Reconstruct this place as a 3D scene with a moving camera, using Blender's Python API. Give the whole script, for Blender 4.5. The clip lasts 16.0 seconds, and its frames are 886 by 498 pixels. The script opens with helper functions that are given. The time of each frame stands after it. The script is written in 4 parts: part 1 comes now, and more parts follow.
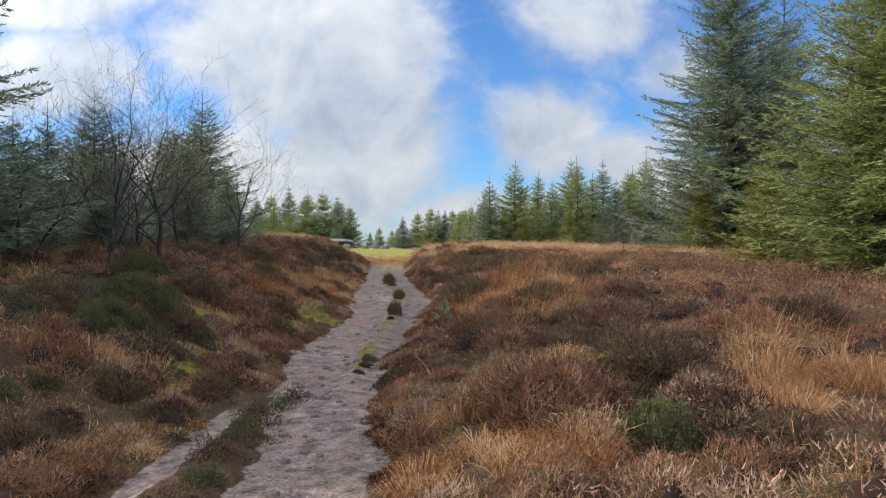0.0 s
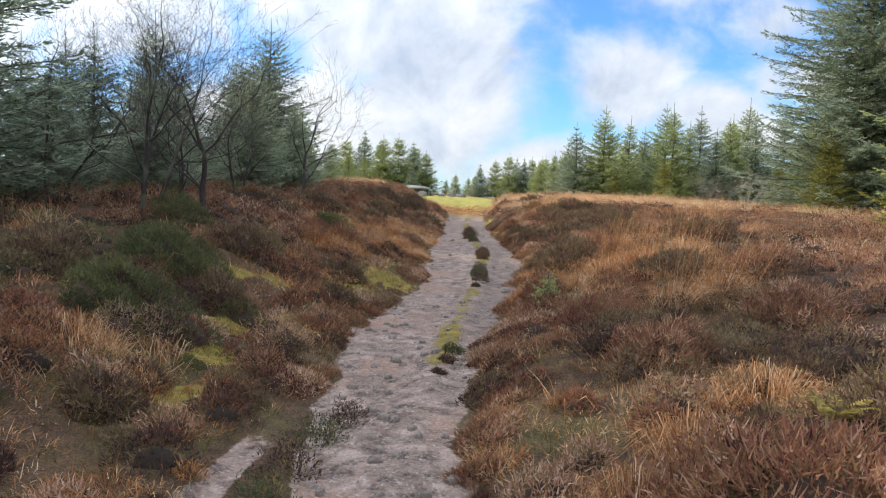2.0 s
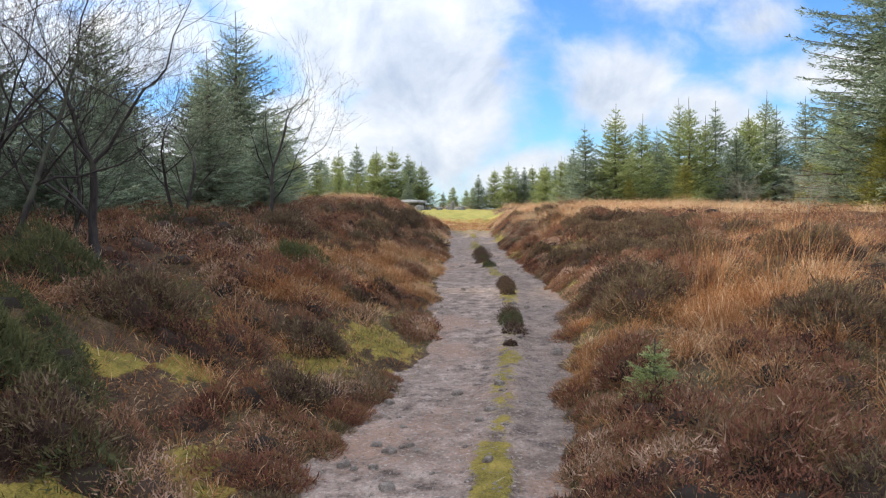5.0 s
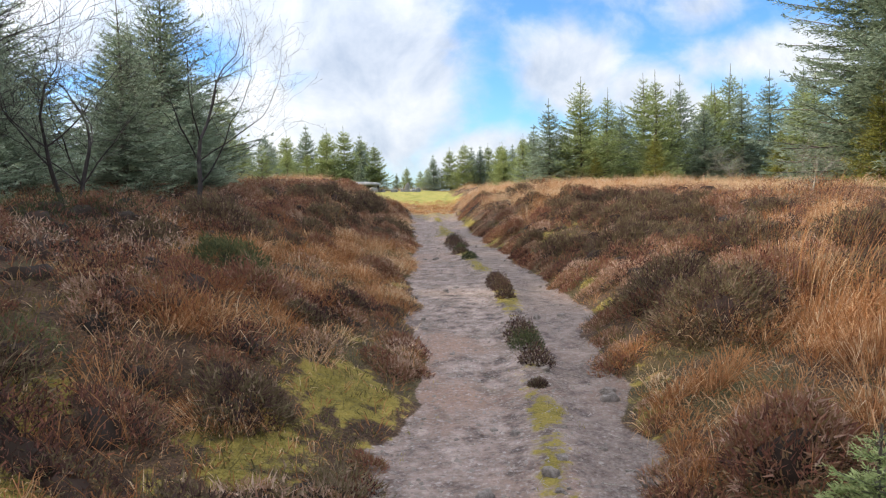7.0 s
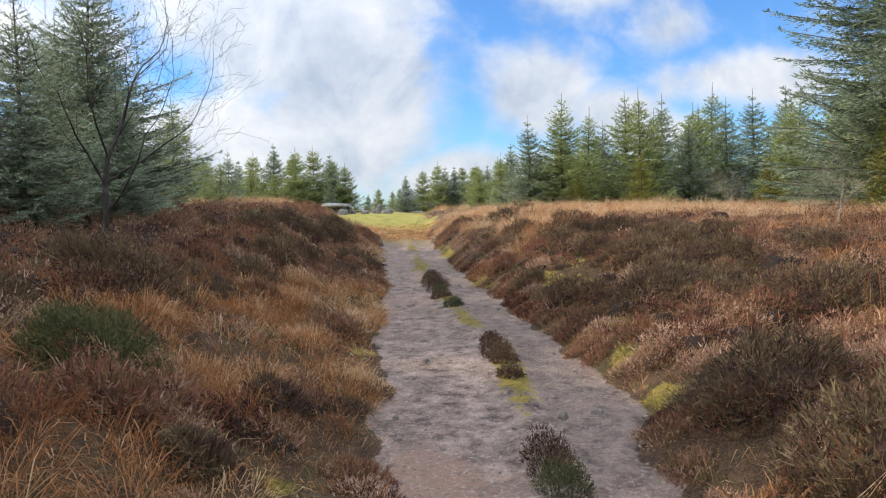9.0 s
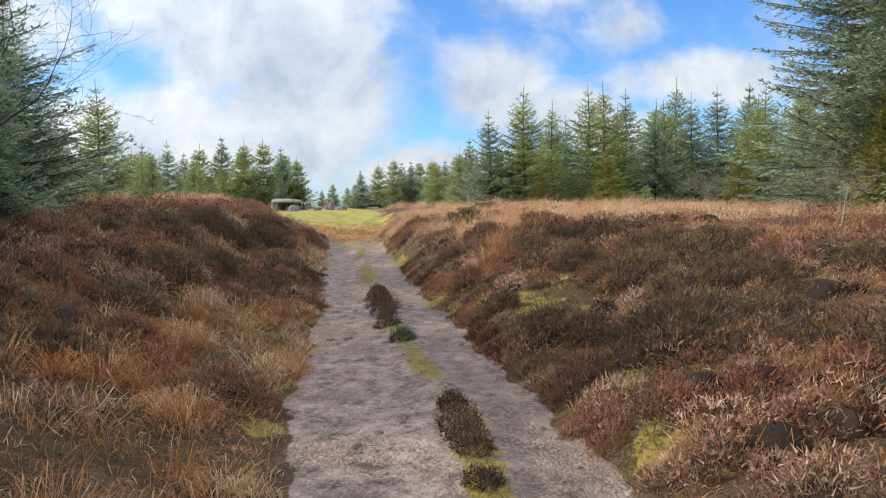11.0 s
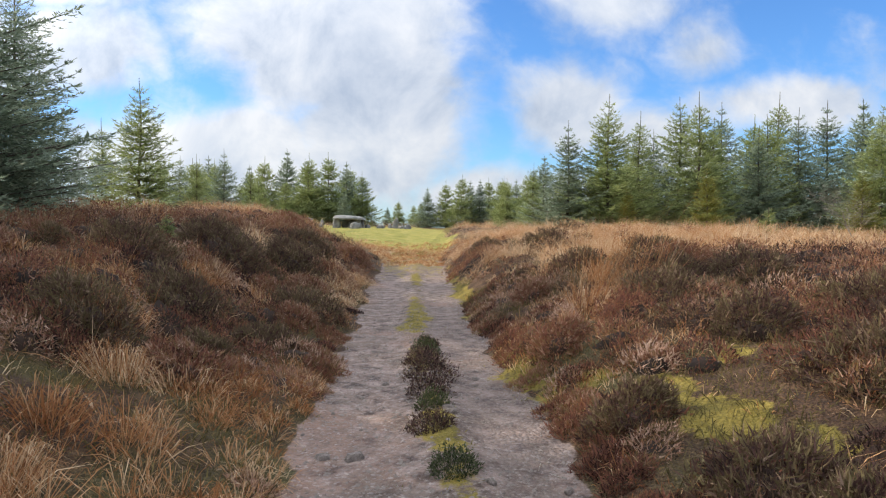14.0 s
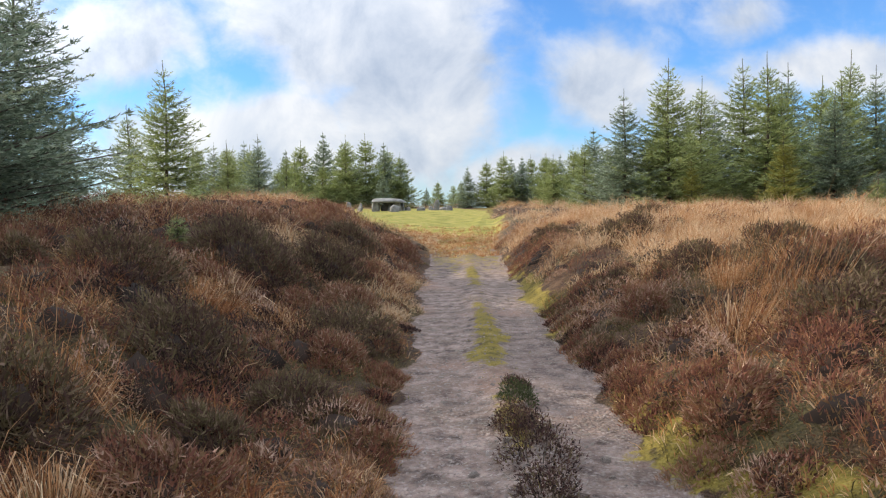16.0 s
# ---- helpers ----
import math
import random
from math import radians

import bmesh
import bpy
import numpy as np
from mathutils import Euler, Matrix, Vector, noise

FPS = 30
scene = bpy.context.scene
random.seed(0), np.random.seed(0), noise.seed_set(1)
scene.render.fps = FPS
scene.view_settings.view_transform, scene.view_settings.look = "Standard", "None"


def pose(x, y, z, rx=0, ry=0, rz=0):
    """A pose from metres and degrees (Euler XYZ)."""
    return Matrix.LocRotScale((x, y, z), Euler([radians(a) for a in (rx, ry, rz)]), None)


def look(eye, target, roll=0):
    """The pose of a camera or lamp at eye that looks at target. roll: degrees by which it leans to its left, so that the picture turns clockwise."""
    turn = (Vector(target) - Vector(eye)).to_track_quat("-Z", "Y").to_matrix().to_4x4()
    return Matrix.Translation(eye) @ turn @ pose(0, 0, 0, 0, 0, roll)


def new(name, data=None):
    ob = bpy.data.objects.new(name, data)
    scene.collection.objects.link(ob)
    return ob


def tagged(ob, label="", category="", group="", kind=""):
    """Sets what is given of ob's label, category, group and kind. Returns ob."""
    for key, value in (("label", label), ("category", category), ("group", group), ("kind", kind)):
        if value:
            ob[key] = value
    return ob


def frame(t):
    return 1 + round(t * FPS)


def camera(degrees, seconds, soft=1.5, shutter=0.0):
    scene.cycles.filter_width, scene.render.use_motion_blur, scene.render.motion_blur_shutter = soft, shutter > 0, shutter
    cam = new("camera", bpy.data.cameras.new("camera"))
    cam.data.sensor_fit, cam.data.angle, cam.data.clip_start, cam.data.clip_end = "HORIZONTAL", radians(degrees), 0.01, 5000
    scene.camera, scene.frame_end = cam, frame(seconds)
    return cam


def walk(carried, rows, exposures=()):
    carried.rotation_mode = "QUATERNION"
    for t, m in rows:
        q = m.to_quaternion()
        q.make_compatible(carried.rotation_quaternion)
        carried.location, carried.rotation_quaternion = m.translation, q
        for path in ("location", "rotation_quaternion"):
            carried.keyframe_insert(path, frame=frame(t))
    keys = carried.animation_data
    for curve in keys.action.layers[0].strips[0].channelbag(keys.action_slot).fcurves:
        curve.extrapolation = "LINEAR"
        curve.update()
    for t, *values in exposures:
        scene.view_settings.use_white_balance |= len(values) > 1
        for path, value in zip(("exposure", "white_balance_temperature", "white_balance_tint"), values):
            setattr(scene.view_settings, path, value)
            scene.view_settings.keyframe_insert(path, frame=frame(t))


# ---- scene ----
cam = camera(63.1, 16.0, soft=1.2)
METRES, EYE, TILT, LEAN, TURN = 19.0, 1.6, 0.0, 0.0, 0.0
ROWS = [
    (0.0, 0.0, 0.0, 0.0, 0.0, 0.0, 0.0),
    (0.5, -0.0012, 0.0348, 0.0, 3.38, -0.37, -0.04),
    (1.0, -0.0088, 0.0697, 0.0005, 5.35, -1.58, -0.14),
    (1.5, -0.016, 0.1007, 0.001, 5.76, -3.62, -1.29),
    (2.0, -0.0207, 0.1336, 0.0028, 5.9, -4.18, -1.75),
    (2.5, -0.0266, 0.1638, 0.0046, 5.19, -4.29, -1.47),
    (3.0, -0.0285, 0.1965, 0.0041, 5.79, -3.22, -1.12),
    (3.5, -0.0358, 0.231, 0.0029, 6.9, -2.41, -0.85),
    (6.0, -0.059, 0.3904, 0.0063, 4.67, -4.11, 1.6),
    (6.5, -0.0675, 0.4234, 0.0039, 3.97, -4.52, 1.38),
    (7.0, -0.0787, 0.4566, 0.0042, 1.74, -4.65, 1.55),
    (7.5, -0.0802, 0.4879, 0.0054, 0.32, -2.5, 1.19),
    (8.0, -0.0809, 0.5234, 0.0061, 0.01, -2.12, 1.0),
    (8.5, -0.0858, 0.5545, 0.0086, -0.18, -2.74, 1.38),
    (11.0, -0.0788, 0.6986, 0.0161, -3.82, -3.53, 1.13),
    (11.5, -0.0743, 0.73, 0.0144, -5.22, -1.68, 1.44),
    (12.0, -0.076, 0.7623, 0.0143, -4.77, 0.17, 1.51),
    (12.5, -0.0769, 0.7924, 0.0141, -2.85, 1.53, 1.37),
    (13.0, -0.0742, 0.8231, 0.014, 0.97, 0.96, 1.68),
    (13.5, -0.0763, 0.8536, 0.0137, 1.42, -1.27, 0.26),
    (14.0, -0.0748, 0.8811, 0.0127, 1.55, -1.81, -0.53),
    (14.5, -0.0766, 0.9065, 0.0168, 3.77, -1.26, 1.27),
    (15.0, -0.0829, 0.932, 0.0189, 3.89, -2.15, 1.27),
    (15.5, -0.0868, 0.9603, 0.0207, 3.84, -3.07, 1.16),
    (16.0, -0.098, 0.9854, 0.0212, 4.51, -3.48, 1.26),
]
walk(cam, [(t, pose(0, 0, EYE, TILT, LEAN, TURN) @ pose(METRES * x, METRES * y, METRES * z, 90 + pitch, roll, yaw)) for t, x, y, z, yaw, pitch, roll in ROWS],
     exposures=((0, -0.1), (1, 0.2), (2, 0.34), (3, 0.22), (6.5, 0.38), (8.5, 0.18), (11, 0.15), (11.5, 0.1), (12, -0.08), (12.5, -0.2), (13, -0.16), (14, 0.1), (16, 0.12)))

# ---- world, sun, exposure ----
SUN_ELEV, SUN_AZ = 25.0, -80.0        # azimuth in degrees clockwise from ahead (+y)
sun_way = Vector((math.sin(radians(SUN_AZ)) * math.cos(radians(SUN_ELEV)), math.cos(radians(SUN_AZ)) * math.cos(radians(SUN_ELEV)), math.sin(radians(SUN_ELEV))))
sun = new("sun", bpy.data.lights.new("sun", "SUN"))
sun.data.energy, sun.data.angle, sun.data.color = 5.0, radians(0.6), (1.0, 0.86, 0.66)
sun.matrix_world = look(sun_way * 50, (0, 0, 0))


class Nodes:
    """Short-hand for a node tree."""
    def __init__(self, tree):
        self.tree = tree
        tree.nodes.clear()

    def add(self, kind, ins=(), **props):
        n = self.tree.nodes.new(kind)
        for k, v in props.items():
            setattr(n, k, v)
        for k, v in (ins.items() if isinstance(ins, dict) else enumerate(ins)):
            self.put(n.inputs[k], v)
        return n

    def put(self, socket, v):
        if isinstance(v, bpy.types.NodeSocket):
            self.tree.links.new(v, socket)
        elif isinstance(v, bpy.types.Node):
            self.tree.links.new(v.outputs[0], socket)
        elif v is not None:
            socket.default_value = v

    def math(self, op, a, b=0.0, clamp=False):
        return self.add("ShaderNodeMath", (a, b), operation=op, use_clamp=clamp).outputs[0]

    def noise(self, vec, scale, detail=4.0, rough=0.55, dist=0.0):
        return self.add("ShaderNodeTexNoise", {"Vector": vec, "Scale": scale, "Detail": detail, "Roughness": rough, "Distortion": dist}).outputs[0]

    def ramp(self, v, *stops):
        n = self.add("ShaderNodeValToRGB", (v,))
        els = n.color_ramp.elements
        while len(els) < len(stops):
            els.new(0.5)
        for e, (p, c) in zip(els, stops):
            e.position, e.color = p, (*((c, c, c) if isinstance(c, (int, float)) else c), 1)
        return n.outputs[0]

    def mix(self, f, a, b, blend="MIX"):
        n = self.add("ShaderNodeMix", data_type="RGBA", blend_type=blend)
        for s, v in ((n.inputs[0], f), (n.inputs[6], a), (n.inputs[7], b)):
            self.put(s, (*v, 1) if isinstance(v, tuple) and len(v) == 3 else v)
        return n.outputs[2]


def smooth(N, v, a, b):
    n = N.add("ShaderNodeMapRange", {0: v, 1: a, 2: b, 3: 0.0, 4: 1.0}, interpolation_type="SMOOTHSTEP", clamp=True)
    return n.outputs[0]


world = bpy.data.worlds.new("sky")
scene.world, world.use_nodes = world, True
W = Nodes(world.node_tree)
sky = W.add("ShaderNodeTexSky", sky_type="NISHITA", sun_disc=False, sun_elevation=radians(SUN_ELEV), sun_rotation=radians(SUN_AZ), air_density=1.0, dust_density=0.3, ozone_density=2.5)
co = W.add("ShaderNodeTexCoord").outputs["Generated"]
sep = W.add("ShaderNodeSeparateXYZ", (co,))
ahead = W.math("MAXIMUM", W.math("ABSOLUTE", sep.outputs[1]), 0.08)
su, sv = W.math("DIVIDE", sep.outputs[0], ahead), W.math("DIVIDE", sep.outputs[2], ahead)
flat = W.add("ShaderNodeCombineXYZ", (su, sv, sep.outputs[1])).outputs[0]
puffs = W.noise(flat, 4.2, 7.0, 0.55, 0.25)
wisps = W.noise(W.add("ShaderNodeMapping", {0: flat, 2: (0, 0, 0.5), 3: (1.0, 1.5, 1.0)}).outputs[0], 13.0, 6.0, 0.6, 0.3)
# cloud banks: centre and half-size in tangents of azimuth and elevation, weight
BANKS = ((-0.20, 0.27, 0.21, 0.17, 1.05), (-0.12, 0.12, 0.15, 0.13, 1.10), (-0.37, 0.10, 0.26, 0.10, 1.0), (-0.55, 0.23, 0.17, 0.08, 0.85), (-0.56, 0.38, 0.22, 0.09, 0.8), (-0.30, 0.40, 0.16, 0.08, 0.7),
         (0.145, 0.155, 0.095, 0.075, 0.92), (0.24, 0.125, 0.11, 0.055, 0.82), (0.20, 0.32, 0.15, 0.075, 0.64), (0.32, 0.25, 0.06, 0.06, 0.70), (0.42, 0.165, 0.17, 0.045, 0.80), (0.28, 0.10, 0.17, 0.05, 0.72), (0.06, 0.04, 0.35, 0.06, 0.85),
         (-0.10, 0.45, 0.14, 0.12, 0.8), (0.80, 0.15, 0.3, 0.12, 0.6), (-0.95, 0.2, 0.35, 0.2, 0.75))
cover = 0.0
for cu, cv, ru, rv, wt in BANKS:
    a = W.math("POWER", W.math("DIVIDE", W.math("SUBTRACT", su, cu), ru), 2.0)
    b = W.math("POWER", W.math("DIVIDE", W.math("SUBTRACT", sv, cv), rv), 2.0)
    bump = W.math("MULTIPLY", W.math("EXPONENT", W.math("MULTIPLY", W.math("ADD", a, b), -1.0)), wt)
    cover = W.math("MAXIMUM", cover, bump) if cover else bump
front = W.math("MULTIPLY", smooth(W, sep.outputs[1], -0.05, 0.15), W.math("SUBTRACT", 1.0, smooth(W, sv, 0.5, 0.8)))
cover = W.math("ADD", W.math("MULTIPLY", cover, front), W.math("MULTIPLY", W.math("SUBTRACT", 1.0, front), 0.62))
dens = W.math("ADD", cover, W.math("MULTIPLY", W.math("SUBTRACT", puffs, 0.5), 1.55))
dens = W.math("ADD", dens, W.math("MULTIPLY", W.math("SUBTRACT", wisps, 0.5), 0.6))
mask = smooth(W, dens, 0.14, 0.70)
shade = W.noise(W.add("ShaderNodeMapping", {0: flat, 1: (0.03, 0.06, 0.0)}).outputs[0], 6.0, 7.0, 0.6, 0.3)
cloud = W.ramp(shade, (0.30, (0.52, 0.62, 0.79)), (0.46, (0.82, 0.89, 1.01)), (0.62, (1.10, 1.12, 1.16)))
# clouds brighten from the horizon to the zenith, and round the sun
high = W.math("MAXIMUM", sep.outputs[2], 0.0)
zenith = W.math("ADD", 0.70, W.math("MULTIPLY", W.math("MULTIPLY", high, high), 1.9))
toward = W.add("ShaderNodeVectorMath", (co, tuple(sun_way)), operation="DOT_PRODUCT").outputs["Value"]
lit = W.math("MULTIPLY", W.math("POWER", W.math("MAXIMUM", toward, 0.0), 4.0), 1.7)
cloud = W.mix(1.0, cloud, W.add("ShaderNodeCombineXYZ", (W.math("ADD", zenith, lit), W.math("ADD", zenith, W.math("MULTIPLY", lit, 0.92)), W.math("ADD", zenith, W.math("MULTIPLY", lit, 0.78)))).outputs[0], "MULTIPLY")
blue = W.mix(1.0, sky.outputs[0], (0.087, 0.136, 0.198), "MULTIPLY")
SKY_GAIN = 1.0
both = W.mix(W.math("MULTIPLY", mask, 0.95), blue, cloud)
W.add("ShaderNodeOutputWorld", (W.add("ShaderNodeBackground", (both, SKY_GAIN)),))


# ---- materials ----
def material(name):
    m = bpy.data.materials.new(name)
    m.use_nodes = True
    return m, Nodes(m.node_tree)


def surface(N, colour, rough=0.8, bump=None, strength=0.3, dist=0.02, spec=0.3, thin=0.0):
    b = N.add("ShaderNodeBsdfPrincipled", {"Base Color": colour, "Roughness": rough, "Specular IOR Level": spec})
    if bump is not None:
        N.put(b.inputs["Normal"], N.add("ShaderNodeBump", {"Height": bump, "Strength": strength, "Distance": dist}))
    out = b
    if thin:
        tr = N.add("ShaderNodeBsdfTranslucent", {"Color": colour})
        out = N.add("ShaderNodeMixShader", (thin, b, tr))
    N.add("ShaderNodeOutputMaterial", (out,))


def plant(name, *stops, patch=0.7, thin=0.3, rough=0.75, spread=0.55, attr=""):
    """Foliage: its colour goes along the stops by clump, by place and from blade to blade."""
    m, N = material(name)
    geo = N.add("ShaderNodeNewGeometry")
    pos = geo.outputs["Position"]
    big, mid = N.noise(pos, patch, 3.0), N.noise(pos, 5.0, 2.0)
    own = geo.outputs["Random Per Island"]
    if attr:
        own = N.math("ADD", N.math("MULTIPLY", own, 0.4), N.math("MULTIPLY", N.add("ShaderNodeAttribute", attribute_name=attr).outputs["Fac"], 0.6))
    else:
        own = N.math("ADD", N.math("MULTIPLY", own, 0.65), N.math("MULTIPLY", N.add("ShaderNodeObjectInfo").outputs["Random"], 0.35))
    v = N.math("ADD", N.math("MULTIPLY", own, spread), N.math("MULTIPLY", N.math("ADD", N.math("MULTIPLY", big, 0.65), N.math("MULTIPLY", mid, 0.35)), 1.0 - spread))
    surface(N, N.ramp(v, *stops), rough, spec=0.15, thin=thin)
    return m


def mat_ground():
    m, N = material("ground_soil_and_turf")
    pos = N.add("ShaderNodeNewGeometry").outputs["Position"]
    track = N.add("ShaderNodeAttribute", attribute_name="track").outputs["Fac"]
    moss = N.add("ShaderNodeAttribute", attribute_name="moss").outputs["Fac"]
    lawn = N.add("ShaderNodeAttribute", attribute_name="lawn").outputs["Fac"]
    n1, n2, n3, n4 = N.noise(pos, 0.9, 4), N.noise(pos, 6.0, 5, 0.65), N.noise(pos, 34.0, 4, 0.7), N.noise(pos, 2.3, 4, 0.6, 0.4)
    grit = N.add("ShaderNodeTexVoronoi", {"Vector": pos, "Scale": 42.0, "Randomness": 1.0})
    soil = N.ramp(n2, (0.36, (0.068, 0.048, 0.040)), (0.47, (0.195, 0.140, 0.118)), (0.64, (0.345, 0.265, 0.228)))
    soil = N.mix(smooth(N, n1, 0.50, 0.68), soil, (0.26, 0.165, 0.125))
    soil = N.mix(N.math("MULTIPLY", smooth(N, n4, 0.50, 0.64), 0.6), soil, (0.125, 0.092, 0.072))
    stones = N.mix(0.55, soil, N.ramp(N.add("ShaderNodeSeparateColor", (grit.outputs["Color"],)).outputs[0], (0.0, (0.08, 0.066, 0.06)), (0.6, (0.23, 0.20, 0.185)), (1.0, (0.46, 0.415, 0.385))))
    soil = N.mix(smooth(N, n3, 0.45, 0.62), soil, stones)
    fine = N.noise(pos, 90.0, 3, 0.7)
    mud = N.add("ShaderNodeAttribute", attribute_name="mud").outputs["Fac"]
    soil = N.mix(N.math("MULTIPLY", mud, 0.62), soil, N.ramp(n3, (0.35, (0.055, 0.040, 0.034)), (0.65, (0.19, 0.15, 0.135))))
    litter = N.ramp(N.math("ADD", N.math("MULTIPLY", fine, 0.6), N.math("MULTIPLY", n2, 0.4)), (0.34, (0.016, 0.011, 0.008)), (0.47, (0.050, 0.029, 0.018)), (0.56, (0.105, 0.060, 0.034)), (0.68, (0.19, 0.125, 0.065)))
    litter = N.mix(N.math("MULTIPLY", smooth(N, n1, 0.48, 0.7), 0.7), litter, N.ramp(fine, (0.36, (0.03, 0.03, 0.014)), (0.62, (0.13, 0.12, 0.045))))
    straw = N.ramp(N.math("ADD", N.math("MULTIPLY", fine, 0.5), N.math("MULTIPLY", n2, 0.5)), (0.35, (0.15, 0.095, 0.045)), (0.5, (0.33, 0.23, 0.11)), (0.66, (0.46, 0.36, 0.18)))
    dry = N.add("ShaderNodeAttribute", attribute_name="dry").outputs["Fac"]
    litter = N.mix(dry, litter, straw)
    green = N.ramp(N.math("ADD", N.math("MULTIPLY", fine, 0.4), N.math("MULTIPLY", n2, 0.6)), (0.34, (0.055, 0.045, 0.013)), (0.48, (0.165, 0.130, 0.028)), (0.66, (0.30, 0.225, 0.055)))
    turf = N.ramp(N.math("ADD", N.math("MULTIPLY", N.noise(pos, 1.6, 5, 0.6), 0.7), N.math("MULTIPLY", fine, 0.3)), (0.36, (0.12, 0.13, 0.028)), (0.5, (0.25, 0.235, 0.05)), (0.64, (0.40, 0.31, 0.11)))
    edge = N.math("MULTIPLY", N.math("SUBTRACT", n2, 0.5), 0.9)
    c = N.mix(smooth(N, N.math("ADD", track, edge), 0.40, 0.60), litter, soil)
    c = N.mix(smooth(N, N.math("ADD", moss, N.math("MULTIPLY", N.math("SUBTRACT", n2, 0.5), 1.5)), 0.42, 0.62), c, green)
    c = N.mix(smooth(N, N.math("ADD", lawn, edge), 0.35, 0.65), c, turf)
    h = N.math("ADD", N.math("MULTIPLY", n2, 0.6), N.math("ADD", N.math("MULTIPLY", n3, 0.5), N.math("MULTIPLY", grit.outputs["Distance"], -0.5)))
    surface(N, c, 0.9, h, 0.9, 0.045, 0.2)
    return m


def mat_stone(name, a, b, c, lichen=0.4):
    m, N = material(name)
    pos = N.add("ShaderNodeTexCoord").outputs["Object"]
    rnd = N.add("ShaderNodeObjectInfo").outputs["Random"]
    pos = N.add("ShaderNodeVectorMath", (pos, N.add("ShaderNodeCombineXYZ", (N.math("MULTIPLY", rnd, 37.0), rnd, 0.0))), operation="ADD").outputs[0]
    n1, n2 = N.noise(pos, 3.0, 6, 0.6), N.noise(pos, 22.0, 5, 0.7)
    col = N.mix(0.35, N.ramp(n1, (0.3, a), (0.5, b), (0.7, c)), N.ramp(n2, (0.35, a), (0.65, c)))
    col = N.mix(N.math("MULTIPLY", smooth(N, N.noise(pos, 7.0, 3), 0.56, 0.63), lichen), col, (0.42, 0.43, 0.36))
    surface(N, col, 0.85, N.math("ADD", n1, N.math("MULTIPLY", n2, 0.5)), 0.6, 0.04, 0.3)
    return m


def mat_bark(name, a, b):
    m, N = material(name)
    pos = N.add("ShaderNodeNewGeometry").outputs["Position"]
    n = N.noise(N.add("ShaderNodeMapping", {0: pos, 3: (1, 1, 0.25)}).outputs[0], 30.0, 4, 0.65)
    surface(N, N.mix(smooth(N, N.noise(pos, 2.5, 2), 0.5, 0.62), N.ramp(n, (0.35, a), (0.65, b)), tuple(0.5 * (p + q) for p, q in zip(b, (0.12, 0.14, 0.09)))), 0.85, n, 0.5, 0.02)
    return m


M_GROUND = mat_ground()
M_HEATHER = plant("heather_sprigs", (0.22, (0.034, 0.018, 0.015)), (0.34, (0.125, 0.055, 0.040)), (0.46, (0.250, 0.106, 0.070)), (0.56, (0.190, 0.128, 0.058)), (0.66, (0.33, 0.185, 0.13)), (0.80, (0.52, 0.37, 0.28)), attr="tone", spread=0.72)
M_DARKHEATHER = plant("dark_heather_sprigs", (0.24, (0.026, 0.018, 0.017)), (0.44, (0.105, 0.056, 0.047)), (0.60, (0.145, 0.120, 0.056)), (0.78, (0.29, 0.20, 0.145)), attr="tone", spread=0.70)
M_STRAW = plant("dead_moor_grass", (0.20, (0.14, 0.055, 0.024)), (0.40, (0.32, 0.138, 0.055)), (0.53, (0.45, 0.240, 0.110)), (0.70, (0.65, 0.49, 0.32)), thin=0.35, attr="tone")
M_OLIVE = plant("low_olive_growth", (0.22, (0.035, 0.030, 0.013)), (0.48, (0.11, 0.092, 0.034)), (0.75, (0.22, 0.17, 0.07)), thin=0.3, attr="tone")
M_GREEN = plant("moss_and_fine_grass", (0.25, (0.070, 0.062, 0.020)), (0.5, (0.185, 0.155, 0.040)), (0.75, (0.34, 0.265, 0.09)), thin=0.3, attr="tone")
M_SHRUB = plant("bilberry_leaves", (0.25, (0.032, 0.042, 0.022)), (0.5, (0.088, 0.100, 0.043)), (0.75, (0.18, 0.16, 0.068)), attr="tone")
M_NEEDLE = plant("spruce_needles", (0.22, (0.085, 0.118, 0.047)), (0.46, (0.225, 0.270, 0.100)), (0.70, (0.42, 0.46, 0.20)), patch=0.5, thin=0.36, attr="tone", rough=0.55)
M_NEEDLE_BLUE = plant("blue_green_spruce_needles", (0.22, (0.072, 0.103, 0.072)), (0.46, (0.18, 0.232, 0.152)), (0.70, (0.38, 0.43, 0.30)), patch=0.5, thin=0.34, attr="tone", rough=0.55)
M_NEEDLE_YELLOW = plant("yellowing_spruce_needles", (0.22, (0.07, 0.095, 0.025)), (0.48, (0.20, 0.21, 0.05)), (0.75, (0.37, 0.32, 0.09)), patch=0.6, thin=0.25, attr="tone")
# near-black: wood brown with the shade between the sprigs put into it
M_WOODY_SHADE = plant("heather_wood", (0.3, (0.014, 0.009, 0.006)), (0.7, (0.045, 0.026, 0.018)), thin=0.0)
M_TRUNK = mat_bark("spruce_bark", (0.05, 0.038, 0.03), (0.13, 0.10, 0.08))
M_BIRCH = mat_bark("bare_tree_bark", (0.022, 0.018, 0.017), (0.065, 0.052, 0.048))
M_PALEBARK = mat_bark("pale_twig_bark", (0.20, 0.17, 0.14), (0.38, 0.34, 0.29))
M_STONE = mat_stone("weathered_granite", (0.09, 0.088, 0.085), (0.19, 0.187, 0.18), (0.31, 0.305, 0.295), 0.3)
M_PEBBLE = mat_stone("path_stone", (0.07, 0.056, 0.048), (0.17, 0.138, 0.12), (0.29, 0.25, 0.225), 0.05)


# ---- lie of the land ----
GRID = np.random.RandomState(7).rand(256, 256)


